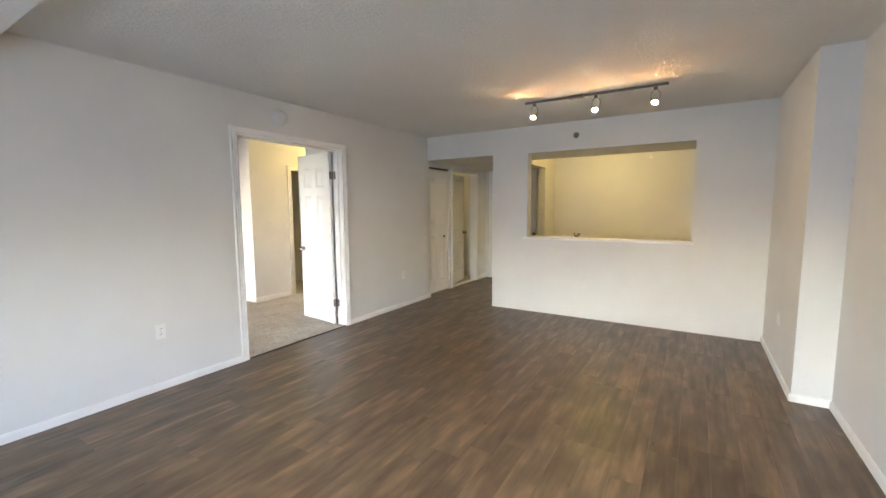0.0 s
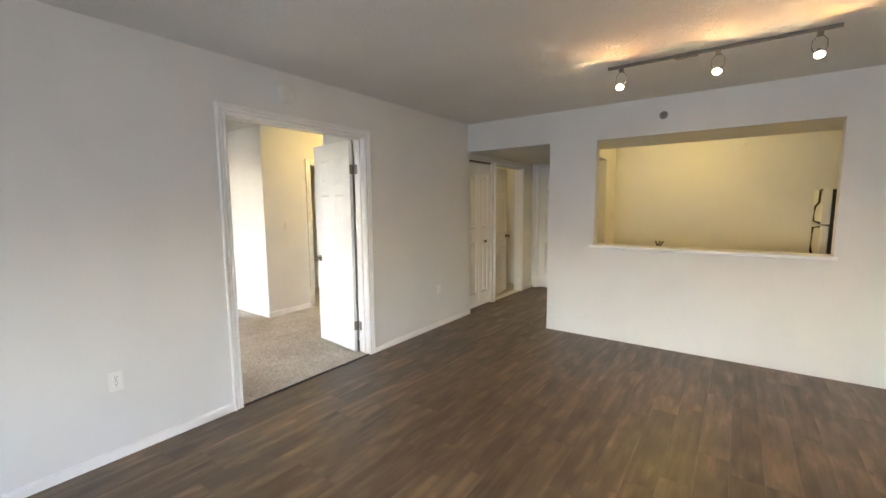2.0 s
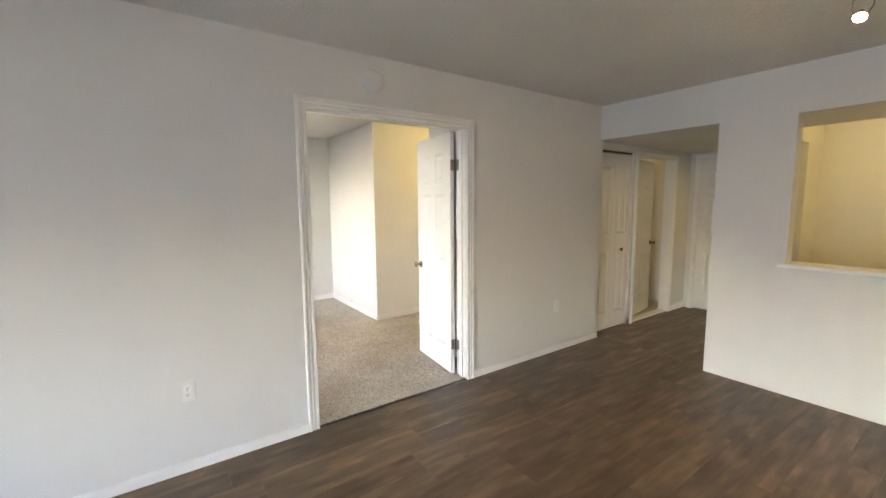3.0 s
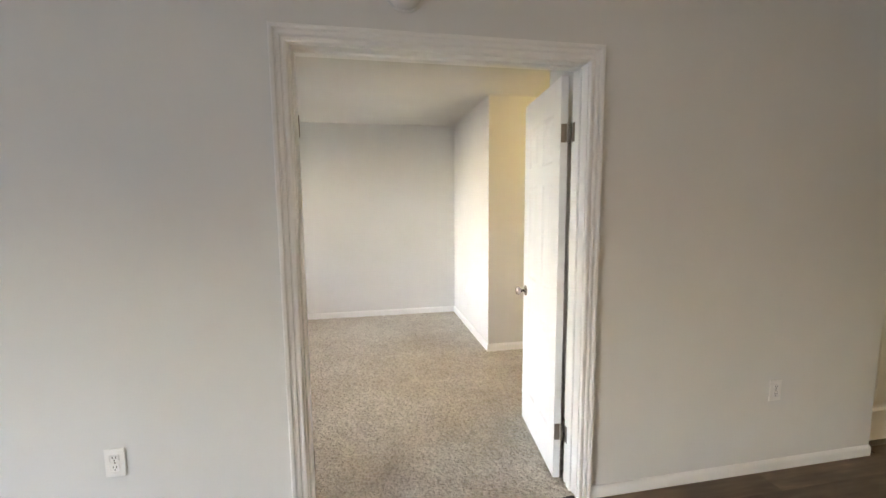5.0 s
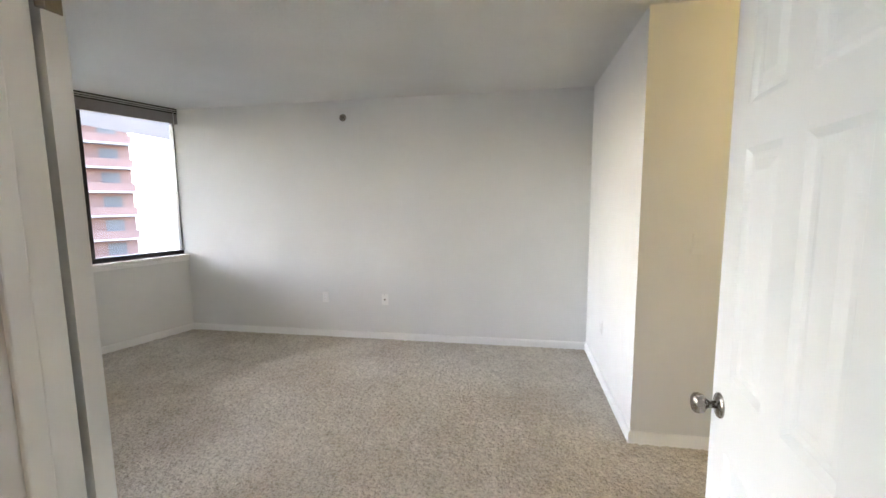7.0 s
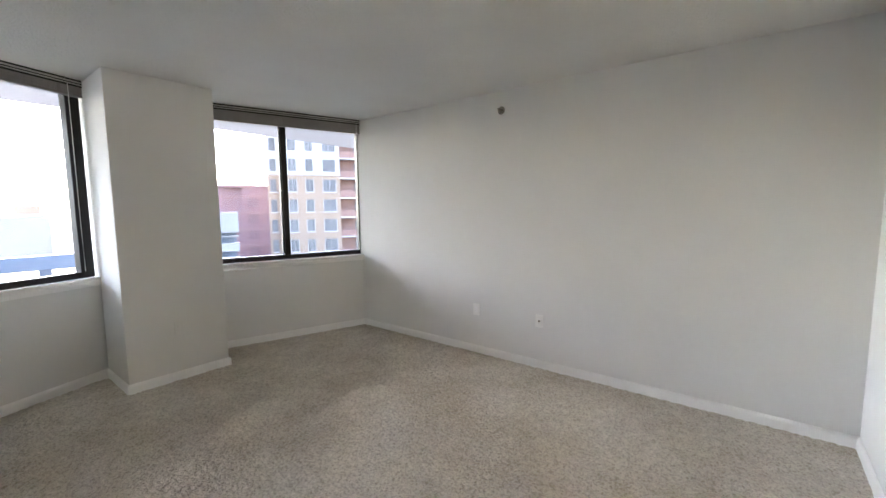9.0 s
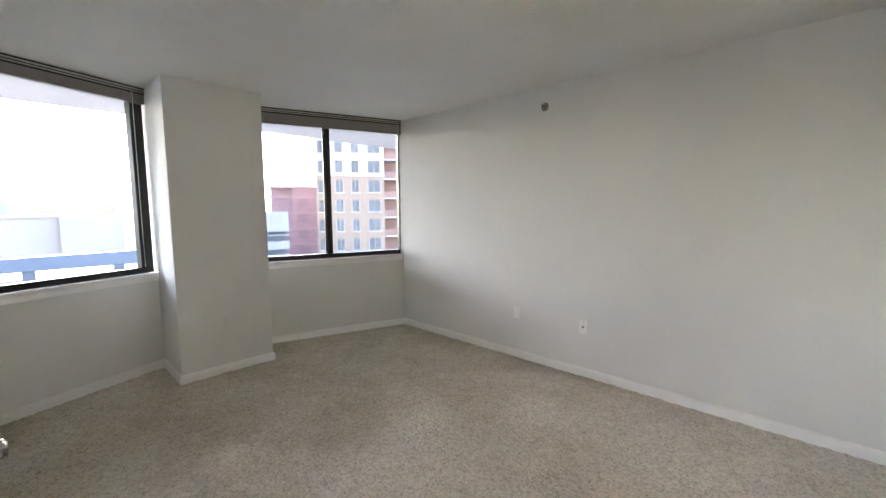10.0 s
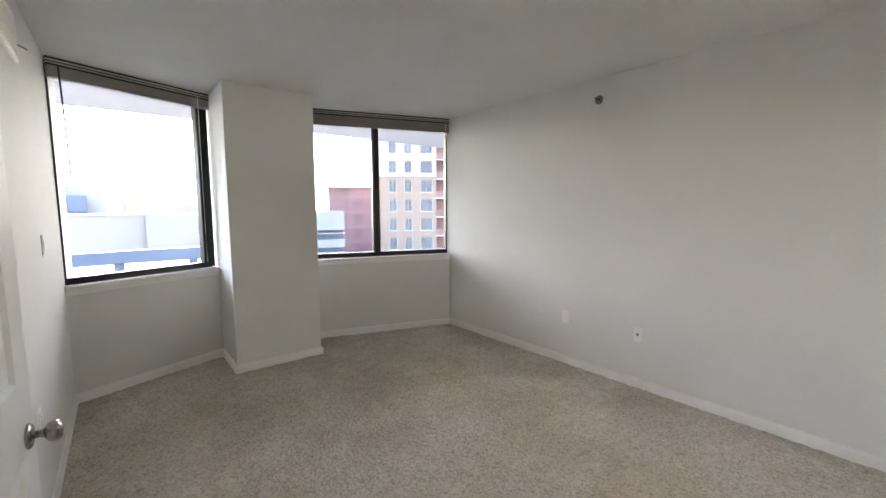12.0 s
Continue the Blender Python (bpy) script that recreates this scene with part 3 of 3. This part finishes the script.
# ---- wall fittings ----
def outlet(m, label="white duplex power outlet on the wall", group="power outlets", switch=False, blank=False, face=None, decora=False):
    """Cover plate in the local xz plane, facing -y."""
    o = thing("light_switch" if switch else "power_outlet", m, label, "switch" if switch else "outlet", group)
    part("cover_plate", B(-0.036, 0.036, -0.0065, 0, -0.058, 0.058, bev=0.003), face or PLASTIC, o)
    if switch:
        part("toggle", B(-0.017, 0.017, -0.010, -0.0066, -0.033, 0.033, bev=0.003), face or TRIM, o)
    elif decora:
        f = part("socket", B(-0.0165, 0.0165, -0.0085, -0.0066, -0.033, 0.033, bev=0.002), TRIM, o, "rectangular white socket insert")
        for z in (0.012, -0.02):
            part("slot", B(-0.006, -0.004, -0.0092, -0.0086, z, z + 0.007), BLIND, f)
    elif blank:
        part("socket", lathe(bmesh.new(), [(0.009, 0), (0.009, 0.006), (0.005, 0.009)], pose(0, -0.0066, 0, 90), 14), NICKEL, o, "", True)
    else:
        for s in (0.02, -0.02):
            f = part("socket", B(-0.0165, 0.0165, -0.0085, -0.0066, s - 0.014, s + 0.014, bev=0.004), face or TRIM, o)
            for x in (-0.006, 0.006):
                part("slot", B(x - 0.0012, x + 0.0012, -0.0092, -0.0086, s - 0.001, s + 0.008), face or DARK, f)
            part("slot", lathe(bmesh.new(), [(0.0026, 0), (0.0026, 0.0006)], pose(0, -0.0086, s - 0.0075, 90), 10), face or DARK, f)
    part("screw", lathe(bmesh.new(), [(0.003, 0), (0.003, 0.001)], pose(0, -0.0066, 0.047 if switch or blank else 0, 90), 10), face or NICKEL, o)
    return o


outlet(pose(0, 1.262, 0.462, 0, 0, 90)), outlet(pose(0, 4.38, 0.456, 0, 0, 90))
outlet(pose(2.37, NY, 0.41), "power outlet painted over in the wall colour", face=WALL)
outlet(pose(1.225, NY, 1.24), "light switch painted over in the wall colour", "light switches", True, face=WALL)
outlet(pose(FX, 0.734, 0.441, 0, 0, 90), "white rectangular power outlet low on the wall", decora=True)
outlet(pose(FX, 1.395, 0.434, 0, 0, 90), "white cable outlet plate on the wall", "", False, True)
outlet(pose(CX, 3.72, 1.2, 0, 0, 90), "light switch painted over on the cream wall", "light switches", True, face=WALL)
outlet(pose(-1.55, COLY, 0.45, 0, 0, 180), "blank-faced power outlet painted over on the column", face=WALL)
outlet(pose(-2.9, BY, 0.44), "power outlet painted over on the bedroom side wall", face=WALL)
outlet(pose(4.165, 4.2, 0.45, 0, 0, -90), "power outlet painted over on the side wall", face=WALL)
outlet(pose(-0.13, -0.19, 1.235, 0, 0, -90), "white light switch beside the window", "light switches", True)
outlet(pose(-0.13, 0.44, 0.5, 0, 0, -90), "white power outlet on the bedroom wall")


def sprinkler(m, label, collar=None, head=None):
    s = thing("fire_sprinkler", m, label, "sprinkler", "side-wall fire sprinklers")
    part("escutcheon", lathe(bmesh.new(), [(0.036, 0), (0.036, 0.003), (0.030, 0.010), (0.018, 0.013)], Matrix(), 28), collar or NICKEL, s, "round metal collar", True)
    part("nozzle", lathe(bmesh.new(), [(0.011, 0.013), (0.011, 0.03), (0.007, 0.034), (0.005, 0.05)], Matrix(), 14), head or BRASSY, s, "", True)
    part("deflector", B(-0.014, 0.014, 0.008, 0.011, 0.036, 0.056, bev=0.001), head or BRASSY, s)
    part("frame_arm", rod(bmesh.new(), [(0.010, 0, 0.03), (0.012, 0, 0.042), (0.004, 0, 0.052)], 0.002, 6), head or BRASSY, s)
    part("frame_arm", rod(bmesh.new(), [(-0.010, 0, 0.03), (-0.012, 0, 0.042), (-0.004, 0, 0.052)], 0.002, 6), head or BRASSY, s)
    return s


sprinkler(pose(2.214, NY, 2.29, 90), "dark metal side-wall fire sprinkler above the pass-through")
sprinkler(pose(FX, 0.998, 2.292, 90, 0, 90), "metal side-wall fire sprinkler high on the bedroom wall")
sprinkler(pose(2.85, 7.5, 2.235, 90), "pale side-wall fire sprinkler high on the kitchen wall", PLASTIC, PLASTIC)
sprinkler(pose(-0.99, 2.84, H, 180) @ Matrix.Scale(0.7, 4), "small metal fire sprinkler in the bedroom ceiling")

sm = thing("smoke_detector", pose(0, 2.435, 2.297, 0, 90), "round painted-over smoke detector above the bedroom door", "smoke detector")
part("base", lathe(bmesh.new(), [(0.078, 0), (0.078, 0.008), (0.074, 0.010)], Matrix(), 40), WALL, sm, "", True)
part("cover", lathe(bmesh.new(), [(0.072, 0.010), (0.072, 0.022), (0.066, 0.034), (0.050, 0.042), (0.02, 0.045)], Matrix(), 40), WALL, sm, "", True)
part("test_button", lathe(bmesh.new(), [(0.012, 0.044), (0.012, 0.048), (0.009, 0.049)], Matrix(), 20), WALL, sm, "", True)

vent = thing("wall_vent", pose(-0.13, 0.33, 2.215, 0, 0, -90), "white louvred air vent high on the bedroom wall", "vent")
for x0, x1, z0, z1 in ((-0.25, 0.25, 0.085, 0.11), (-0.25, 0.25, -0.11, -0.085), (-0.25, -0.225, -0.085, 0.085), (0.225, 0.25, -0.085, 0.085)):
    part("vent_frame", B(x0, x1, -0.016, 0, z0, z1, bev=0.003), PLASTIC, vent)
part("backing", B(-0.225, 0.225, -0.003, -0.001, -0.085, 0.085), DARK, vent)
for i in range(9):
    bm = B(-0.224, 0.224, -0.008, 0.008, -0.001, 0.001)
    bm.transform(pose(0, -0.010, -0.075 + i * 0.0187, 40))
    part("slat", bm, PLASTIC, vent)
part("damper_lever", rod(bmesh.new(), [(0.23, -0.016, -0.03), (0.27, -0.045, -0.035)], 0.003, 6), BRASSY, vent)

# ---- pass-through ledge and kitchen ----
structure("pass_through_ledge", B(1.557, 3.506, NY - 0.035, NY + 0.20, 0.985, 1.015, bev=0.006), TRIM, "white ledge board of the pass-through opening", "ledge")
structure("worktop", B(1.25, 3.3, NY + 0.132, NY + 0.76, 0.872, 0.91, bev=0.006), COUNTER, "pale laminate kitchen worktop under the opening", "worktop")


def cabinet(x0, x1):
    c = thing("base_cabinet", pose(x0, NY + 0.135, 0), "white kitchen base cabinet under the worktop", "cabinet", "kitchen base cabinets")
    w = x1 - x0
    part("body", B(0.001, w - 0.001, 0, 0.58, 0.0, 0.872), TRIM, c)
    d = part("door", B(0.006, w - 0.006, 0.581, 0.60, 0.11, 0.86, bev=0.003), DOORM, c)
    part("handle", rod(bmesh.new(), [(w - 0.06, 0.60, 0.66), (w - 0.06, 0.63, 0.67), (w - 0.06, 0.63, 0.77), (w - 0.06, 0.60, 0.78)], 0.005), NICKEL, d, "", True)


for i in range(3):
    cabinet(1.25 + i * 0.683, 1.25 + (i + 1) * 0.683)
fau = thing("kitchen_faucet", pose(2.19, NY + 0.24, 0.91), "chrome kitchen faucet behind the ledge", "faucet")
part("base", lathe(bmesh.new(), [(0.03, 0), (0.028, 0.02), (0.016, 0.03), (0.016, 0.10)], Matrix(), 18), NICKEL, fau, "", True)
part("spout", rod(bmesh.new(), [(0, 0, 0.09), (0, 0.02, 0.125), (0, 0.09, 0.14), (0, 0.16, 0.12)], 0.011, 10), NICKEL, fau, "", True)
for x in (-0.03, 0.045):
    part("lever", rod(bmesh.new(), [(x * 0.3, 0, 0.10), (x, 0, 0.155)], 0.007), BRASSY, fau, "dark lever", True)

fr = thing("refrigerator", pose(3.655, 6.74, 0), "white refrigerator with black sides and long black handles", "refrigerator")
part("cabinet_body", B(0.02, 0.68, 0, 0.74, 0.04, 1.595, bev=0.008), BLACKP, fr, "black side panels")
part("plinth", B(0.05, 0.66, 0.02, 0.72, 0, 0.04), BLACKP, fr)
up = part("freezer_door", B(-0.055, 0.016, 0.004, 0.736, 1.205, 1.60, bev=0.010), STEEL, fr)
lo = part("fridge_door", B(-0.055, 0.016, 0.004, 0.736, 0.06, 1.185, bev=0.010), STEEL, fr)
part("door_edge", B(-0.056, 0.017, -0.001, 0.0035, 1.206, 1.599), STEEL, up)
part("handle", rod(bmesh.new(), [(-0.056, 0.06, 1.59), (-0.075, 0.06, 1.585), (-0.078, 0.06, 1.45), (-0.11, 0.06, 1.40), (-0.115, 0.06, 1.24), (-0.056, 0.06, 1.215)], 0.011), BLACKP, up, "black curved handle", True)
part("handle", rod(bmesh.new(), [(-0.056, 0.06, 1.175), (-0.115, 0.06, 1.165), (-0.118, 0.06, 0.9), (-0.08, 0.06, 0.8), (-0.056, 0.06, 0.79)], 0.011), BLACKP, lo, "black curved handle", True)


def ceiling_light(x, y, z, power, color, label, radius=0.14):
    c = thing("ceiling_light", pose(x, y, z), label, "ceiling light")
    part("pan", lathe(bmesh.new(), [(radius, -0.001), (radius, -0.02), (radius - 0.01, -0.022)], Matrix(), 32), PLASTIC, c, "", True)
    part("shade", lathe(bmesh.new(), [(radius - 0.012, -0.022), (radius - 0.02, -0.05), (radius * 0.6, -0.075), (0.02, -0.085)], Matrix(), 32), SHADE, c, "lit warm glass shade", True)
    lamp("ceiling_bulb", "POINT", pose(x, y, z - 0.16), power, color, radius=0.08)


WARM = (1.0, 0.72, 0.24)
ceiling_light(2.3, 6.4, H, KIT, WARM, "round lit ceiling light in the kitchen")
ceiling_light(-1.30, 4.7, H, ALC, WARM, "round lit ceiling light in the bedroom alcove")
ceiling_light(-1.1, 6.5, H, BATH, WARM, "round lit ceiling light in the bathroom")

# ---- track light ----
tr = thing("track_light", pose(2.00, 3.85, 2.446), "three-head brushed metal track light with lit bulbs", "track light")
part("rail", B(0, 1.26, -0.010, 0.010, -0.006, 0.0155, bev=0.003), TRACKM, tr)
part("feed_box", B(0.43, 0.57, -0.024, 0.024, -0.014, 0.0157, bev=0.004), TRACKM, tr)
part("end_cap", B(-0.006, 0.0, -0.011, 0.011, -0.007, 0.0155, bev=0.002), TRACKM, tr)
part("end_cap", B(1.26, 1.266, -0.011, 0.011, -0.007, 0.0155, bev=0.002), TRACKM, tr)
for x in (0.09, 0.68, 1.17):
    h = part("lamp_head", B(x - 0.016, x + 0.016, -0.014, 0.014, -0.034, -0.0095, bev=0.003), TRACKM, tr, "small metal track head")
    for s in (-1, 1):
        part("wire_arm", rod(bmesh.new(), [(x + s * 0.012, 0, -0.03), (x + s * 0.034, -0.004, -0.06), (x + s * 0.036, -0.008, -0.10), (x + s * 0.022, -0.018, -0.13)], 0.003, 6), TRACKM, h, "", True)
    turn = pose(x, -0.025, -0.125, 150)
    part("reflector_cup", lathe(bmesh.new(), [(0.010, -0.012), (0.014, 0.0), (0.024, 0.018), (0.0255, 0.026)], turn, 20), TRACKM, h, "", True)
    part("bulb", lathe(bmesh.new(), [(0.023, 0.0262), (0.023, 0.03), (0.015, 0.036), (0.004, 0.038)], turn, 20), BULB, h, "glowing halogen bulb", True)
    bulb_at = Vector((2.00 + x, 3.85 - 0.085, 2.446 - 0.125))
    lamp("track_bulb", "SPOT", look(bulb_at, bulb_at + Vector((0.15, -1.0, 0.05))), TRK, (1.0, 0.46, 0.14), radius=0.02, cone=140)

# ---- outdoors ----
GROUND = painted("street_asphalt", (0.06, 0.06, 0.06), 0.9, 0.2, 3, 0.2, patch=0.1)
CONC = painted("pale_concrete", (0.235, 0.205, 0.178), 0.8, 0.08, 20, 0.2, patch=0.4)
SOFFIT = painted("white_soffit_paint", (0.42, 0.41, 0.42), 0.8, 0.05, 20, 0.2, patch=0.4)
TAN = painted("tan_brick", (0.27, 0.175, 0.115), 0.85, 0.08, 15, 0.2, patch=0.5)
CREAM = painted("cream_render", (0.40, 0.35, 0.30), 0.8, 0.05, 15, 0.2, patch=0.5)
RED = painted("dark_red_brick", (0.17, 0.105, 0.112), 0.85, 0.12, 12, 0.2, patch=0.4)
ORANGE = painted("orange_brick", (0.22, 0.115, 0.085), 0.85, 0.08, 12, 0.2, patch=0.4)
# barrier metal; the garage core borrows it as painted shade
RAIL_AND_SHADE = painted("blue_grey_metal_and_deck_shade", (0.085, 0.092, 0.115), 0.5, 0.08, 8, 0.1)
DGLASS = painted("dark_window_glass", (0.14, 0.12, 0.11), 0.6, 0.3, 3, 0.02, patch=0.3, spec=0.12)

structure("ground", B(-900, 900, -900, 900, -19.0, -18.0), GROUND, "dark asphalt ground far below the windows", "ground")
structure("balcony_slab_above", B(-14, 5.2, -4.36, -1.78, 2.76, 2.98, bev=0.01), SOFFIT, "pale concrete overhang outside above the windows", "overhang")
structure("facade_wall", B(-14, 5.2, -1.78, -1.76, 2.6, 2.76), CONC, "pale concrete facade edge", "facade")


def at_bearing(yaw, dist, z=0.0):
    """A frame whose -y axis looks back towards the room from that bearing and distance; x runs to the right."""
    a = radians(yaw)
    return pose(-0.46 - math.sin(a) * dist, 2.9 + math.cos(a) * dist, z, 0, 0, yaw)


def facade_window(parent, x, z, w, h):
    win = part("window", B(x - w / 2, x + w / 2, -0.02, 0.06, z, z + h), DGLASS, parent)
    for a, b in ((x - w / 2 - 0.07, x - w / 2), (x + w / 2, x + w / 2 + 0.07), (x - 0.02, x + 0.02)):
        part("frame", B(a, b, -0.09, -0.021, z, z + h), CREAM, win)
    part("sill", B(x - w / 2 - 0.12, x + w / 2 + 0.12, -0.16, -0.021, z - 0.14, z), CREAM, win)


G = -18.0
tan = thing("apartment_tower", at_bearing(146.9, 62, G), "tan brick apartment tower with a cream top and balconies", "building")
part("wall", B(-3.4, 5.0, 0, 14, 0, 24.3), TAN, tan)
part("wing_wall", B(-4.9, -3.4, 0.9, 14, 0, 24.3), TAN, tan)
part("upper_wall", B(-3.4, 5.0, 0.02, 14, 24.3, 36), CREAM, tan, "cream rendered upper floors")
part("upper_wing_wall", B(-4.9, -3.4, 0.92, 14, 24.3, 36), CREAM, tan)
part("string_course", B(-3.5, 5.1, -0.15, 0.0, 24.2, 24.5), CREAM, tan)
part("roof", B(-7, 10.5, 0.5, 14.2, 36, 36.4), CONC, tan)
part("balcony_wall", B(5.0, 10.2, 1.6, 14, 0, 36), ORANGE, tan, "orange brick balcony bay")
for k in range(-5, 5):
    zt = 18 + 2.75 + k * 2.87
    for x, w in ((-4.15, 0.8), (-1.55, 1.05), (0.75, 1.0), (3.5, 1.75)):
        if x > -3:
            facade_window(tan, x, zt - 1.75, w, 1.75)
        else:
            win = part("window", B(x - w / 2, x + w / 2, 0.86, 0.95, zt - 1.75, zt), DGLASS, tan)
            part("sill", B(x - w / 2 - 0.1, x + w / 2 + 0.1, 0.74, 0.859, zt - 1.9, zt - 1.75), CREAM, win)
    part("balcony_slab", B(5.02, 10.2, 0.0, 1.6, zt - 2.75, zt - 2.55), CREAM, tan)
    part("balcony_front", B(5.02, 10.2, 0.0, 0.12, zt - 2.54, zt - 1.6), ORANGE, tan)
    part("balcony_door", B(7.2, 9.0, 1.5, 1.65, zt - 2.54, zt - 0.3), DGLASS, tan)

# the red brick darkened in its colour, for recess shade
BRICK_SHADE = painted("brick_recess_shade_colour", (0.13, 0.082, 0.09), 0.8, 0.1, 12, 0.2, patch=0.4)
BAND = painted("banded_brick", (0.205, 0.13, 0.128), 0.85, 0.1, 12, 0.2, patch=0.4)
red = thing("brick_building", at_bearing(154.0, 80, G), "dark red brick building with banded floors", "building")
part("wall", B(-4.2, -0.6, 0.6, 18, 0, 23.2), RED, red)
part("front_wall", B(-0.6, 9, 0, 18, 0, 23.2), RED, red)
part("roof", B(-4.4, 9.2, -0.2, 18.2, 23.2, 23.6), RED, red)
for k in range(8):
    z = 21.4 - k * 2.9
    part("brick_band", B(-4.3, -0.6, 0.45, 0.6, z, z + 0.5), BAND, red)
    # flat box in the darker brick; the recess shade is in its colour
    part("window", B(0.3, 2.1, -0.05, 0.05, z - 1.6, z), BRICK_SHADE, red)
    part("brick_band", B(-0.6, 5.5, -0.12, 0.0, z + 0.1, z + 0.45), BAND, red)

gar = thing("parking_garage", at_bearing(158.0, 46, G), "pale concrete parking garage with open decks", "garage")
# solid core, its dark colour stands for shade between the deck walls
part("core", B(-9, 2.2, 1.0, 20, 0, 17.2), RAIL_AND_SHADE, gar, "solid block coloured dark for the shade inside the decks")
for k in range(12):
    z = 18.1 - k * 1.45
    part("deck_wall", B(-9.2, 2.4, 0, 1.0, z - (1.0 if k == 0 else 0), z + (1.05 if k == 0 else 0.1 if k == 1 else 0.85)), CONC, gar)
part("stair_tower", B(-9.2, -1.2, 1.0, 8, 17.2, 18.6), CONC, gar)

white = thing("white_building", at_bearing(180, 52, G), "long low white building with a plain parapet", "building")
part("wall", B(-40, 6.6, 0, 30, 0, 18.85), CONC, white)
part("parapet_cap", B(-40.2, 6.8, -0.2, 0.3, 18.85, 19.1), BLIND, white)
part("bay_wall", B(2.2, 6.9, -0.9, -0.05, 0, 18.8), CONC, white)
for x0, x1, h in ((-14, -0.9, 2.9), (0.6, 2.4, 0.95), (5.4, 7.2, 0.85)):
    part("rooftop_unit", B(x0, x1, 6, 12, 19.0, 19.1 + h), TAN if h < 1 else CONC, white)
part("rooftop_unit", B(-9.5, -2.5, 5.2, 5.95, 19.2, 20.9), RAIL_AND_SHADE, white)

deck = thing("parking_deck", at_bearing(180, 30, G), "parking deck with a blue-grey steel barrier", "deck")
part("slab", B(-30, 8, 0, 12, 0, 15.9), CONC, deck)
part("barrier", B(-30, -0.2, -0.3, 0.1, 16.30, 17.05, bev=0.05), RAIL_AND_SHADE, deck)
bm = B(0, 8, -0.3, 0.1, 16.30, 17.05, bev=0.05)
bm.transform(Matrix.Translation((-0.2, 0, 0)) @ pose(0, 0, 0, 0, -2.2, -24))
part("barrier", bm, RAIL_AND_SHADE, deck)
for x in (-9.0, -5.5, -0.1, 3.6):
    part("barrier_post", B(x - 0.25, x + 0.25, -0.12, 0.08, 15.6, 16.4), RAIL_AND_SHADE, deck)
part("kerb_rail", B(-30, 8, -0.4, -0.31, 15.6, 15.8), RAIL_AND_SHADE, deck)

# ---- plank floor ----
def plank_floor():
    rnd = random.Random(11)
    floor = tagged(new("floor"), "grey-brown wood-look vinyl plank floor", "floor", kind="structure")
    meshes = {}

    def plank_mesh(w, l):
        key = (round(w, 3), round(l, 3))
        if key not in meshes:
            bm = bmesh.new()
            b = 0.0004
            lo = [bm.verts.new((x, y, -0.006)) for x, y in ((0, 0), (w, 0), (w, l), (0, l))]
            md = [bm.verts.new((x, y, -0.0012)) for x, y in ((0, 0), (w, 0), (w, l), (0, l))]
            hi = [bm.verts.new((x, y, 0)) for x, y in ((b, b), (w - b, b), (w - b, l - b), (b, l - b))]
            for p, q in ((lo, md), (md, hi)):
                for k in range(4):
                    bm.faces.new((p[k], p[(k + 1) % 4], q[(k + 1) % 4], q[k]))
            bm.faces.new(hi)
            me = bpy.data.meshes.new("plank")
            bm.to_mesh(me)
            bm.free()
            me.materials.append(WOOD)
            meshes[key] = me
        return meshes[key]

    W, LEN = 0.152, 0.914
    zones = [(0.0, 4.39, -1.6, NY + 0.1), (HX, 1.092, NY + 0.1, 7.2)]
    for x0, x1, y0, y1 in zones:
        x = x0
        while x < x1 - 0.01:
            w = min(W, x1 - x)
            y = y0 - rnd.choice((0.1, 0.25, 0.4, 0.55, 0.7, 0.85)) * LEN
            while y < y1:
                a, b = max(y, y0), min(y + LEN, y1)
                if b - a > 0.02:
                    p = new("plank", plank_mesh(w - 0.0002, b - a - 0.0002))
                    p.location = (x, a, 0)
                    p.parent = floor
                y += LEN
            x += W


plank_floor()
structure("floor_kitchen", B(1.092, 4.43, NY + 0.13, 7.5, -0.012, 0.0), TILE, "pale tiled kitchen floor", "floor")
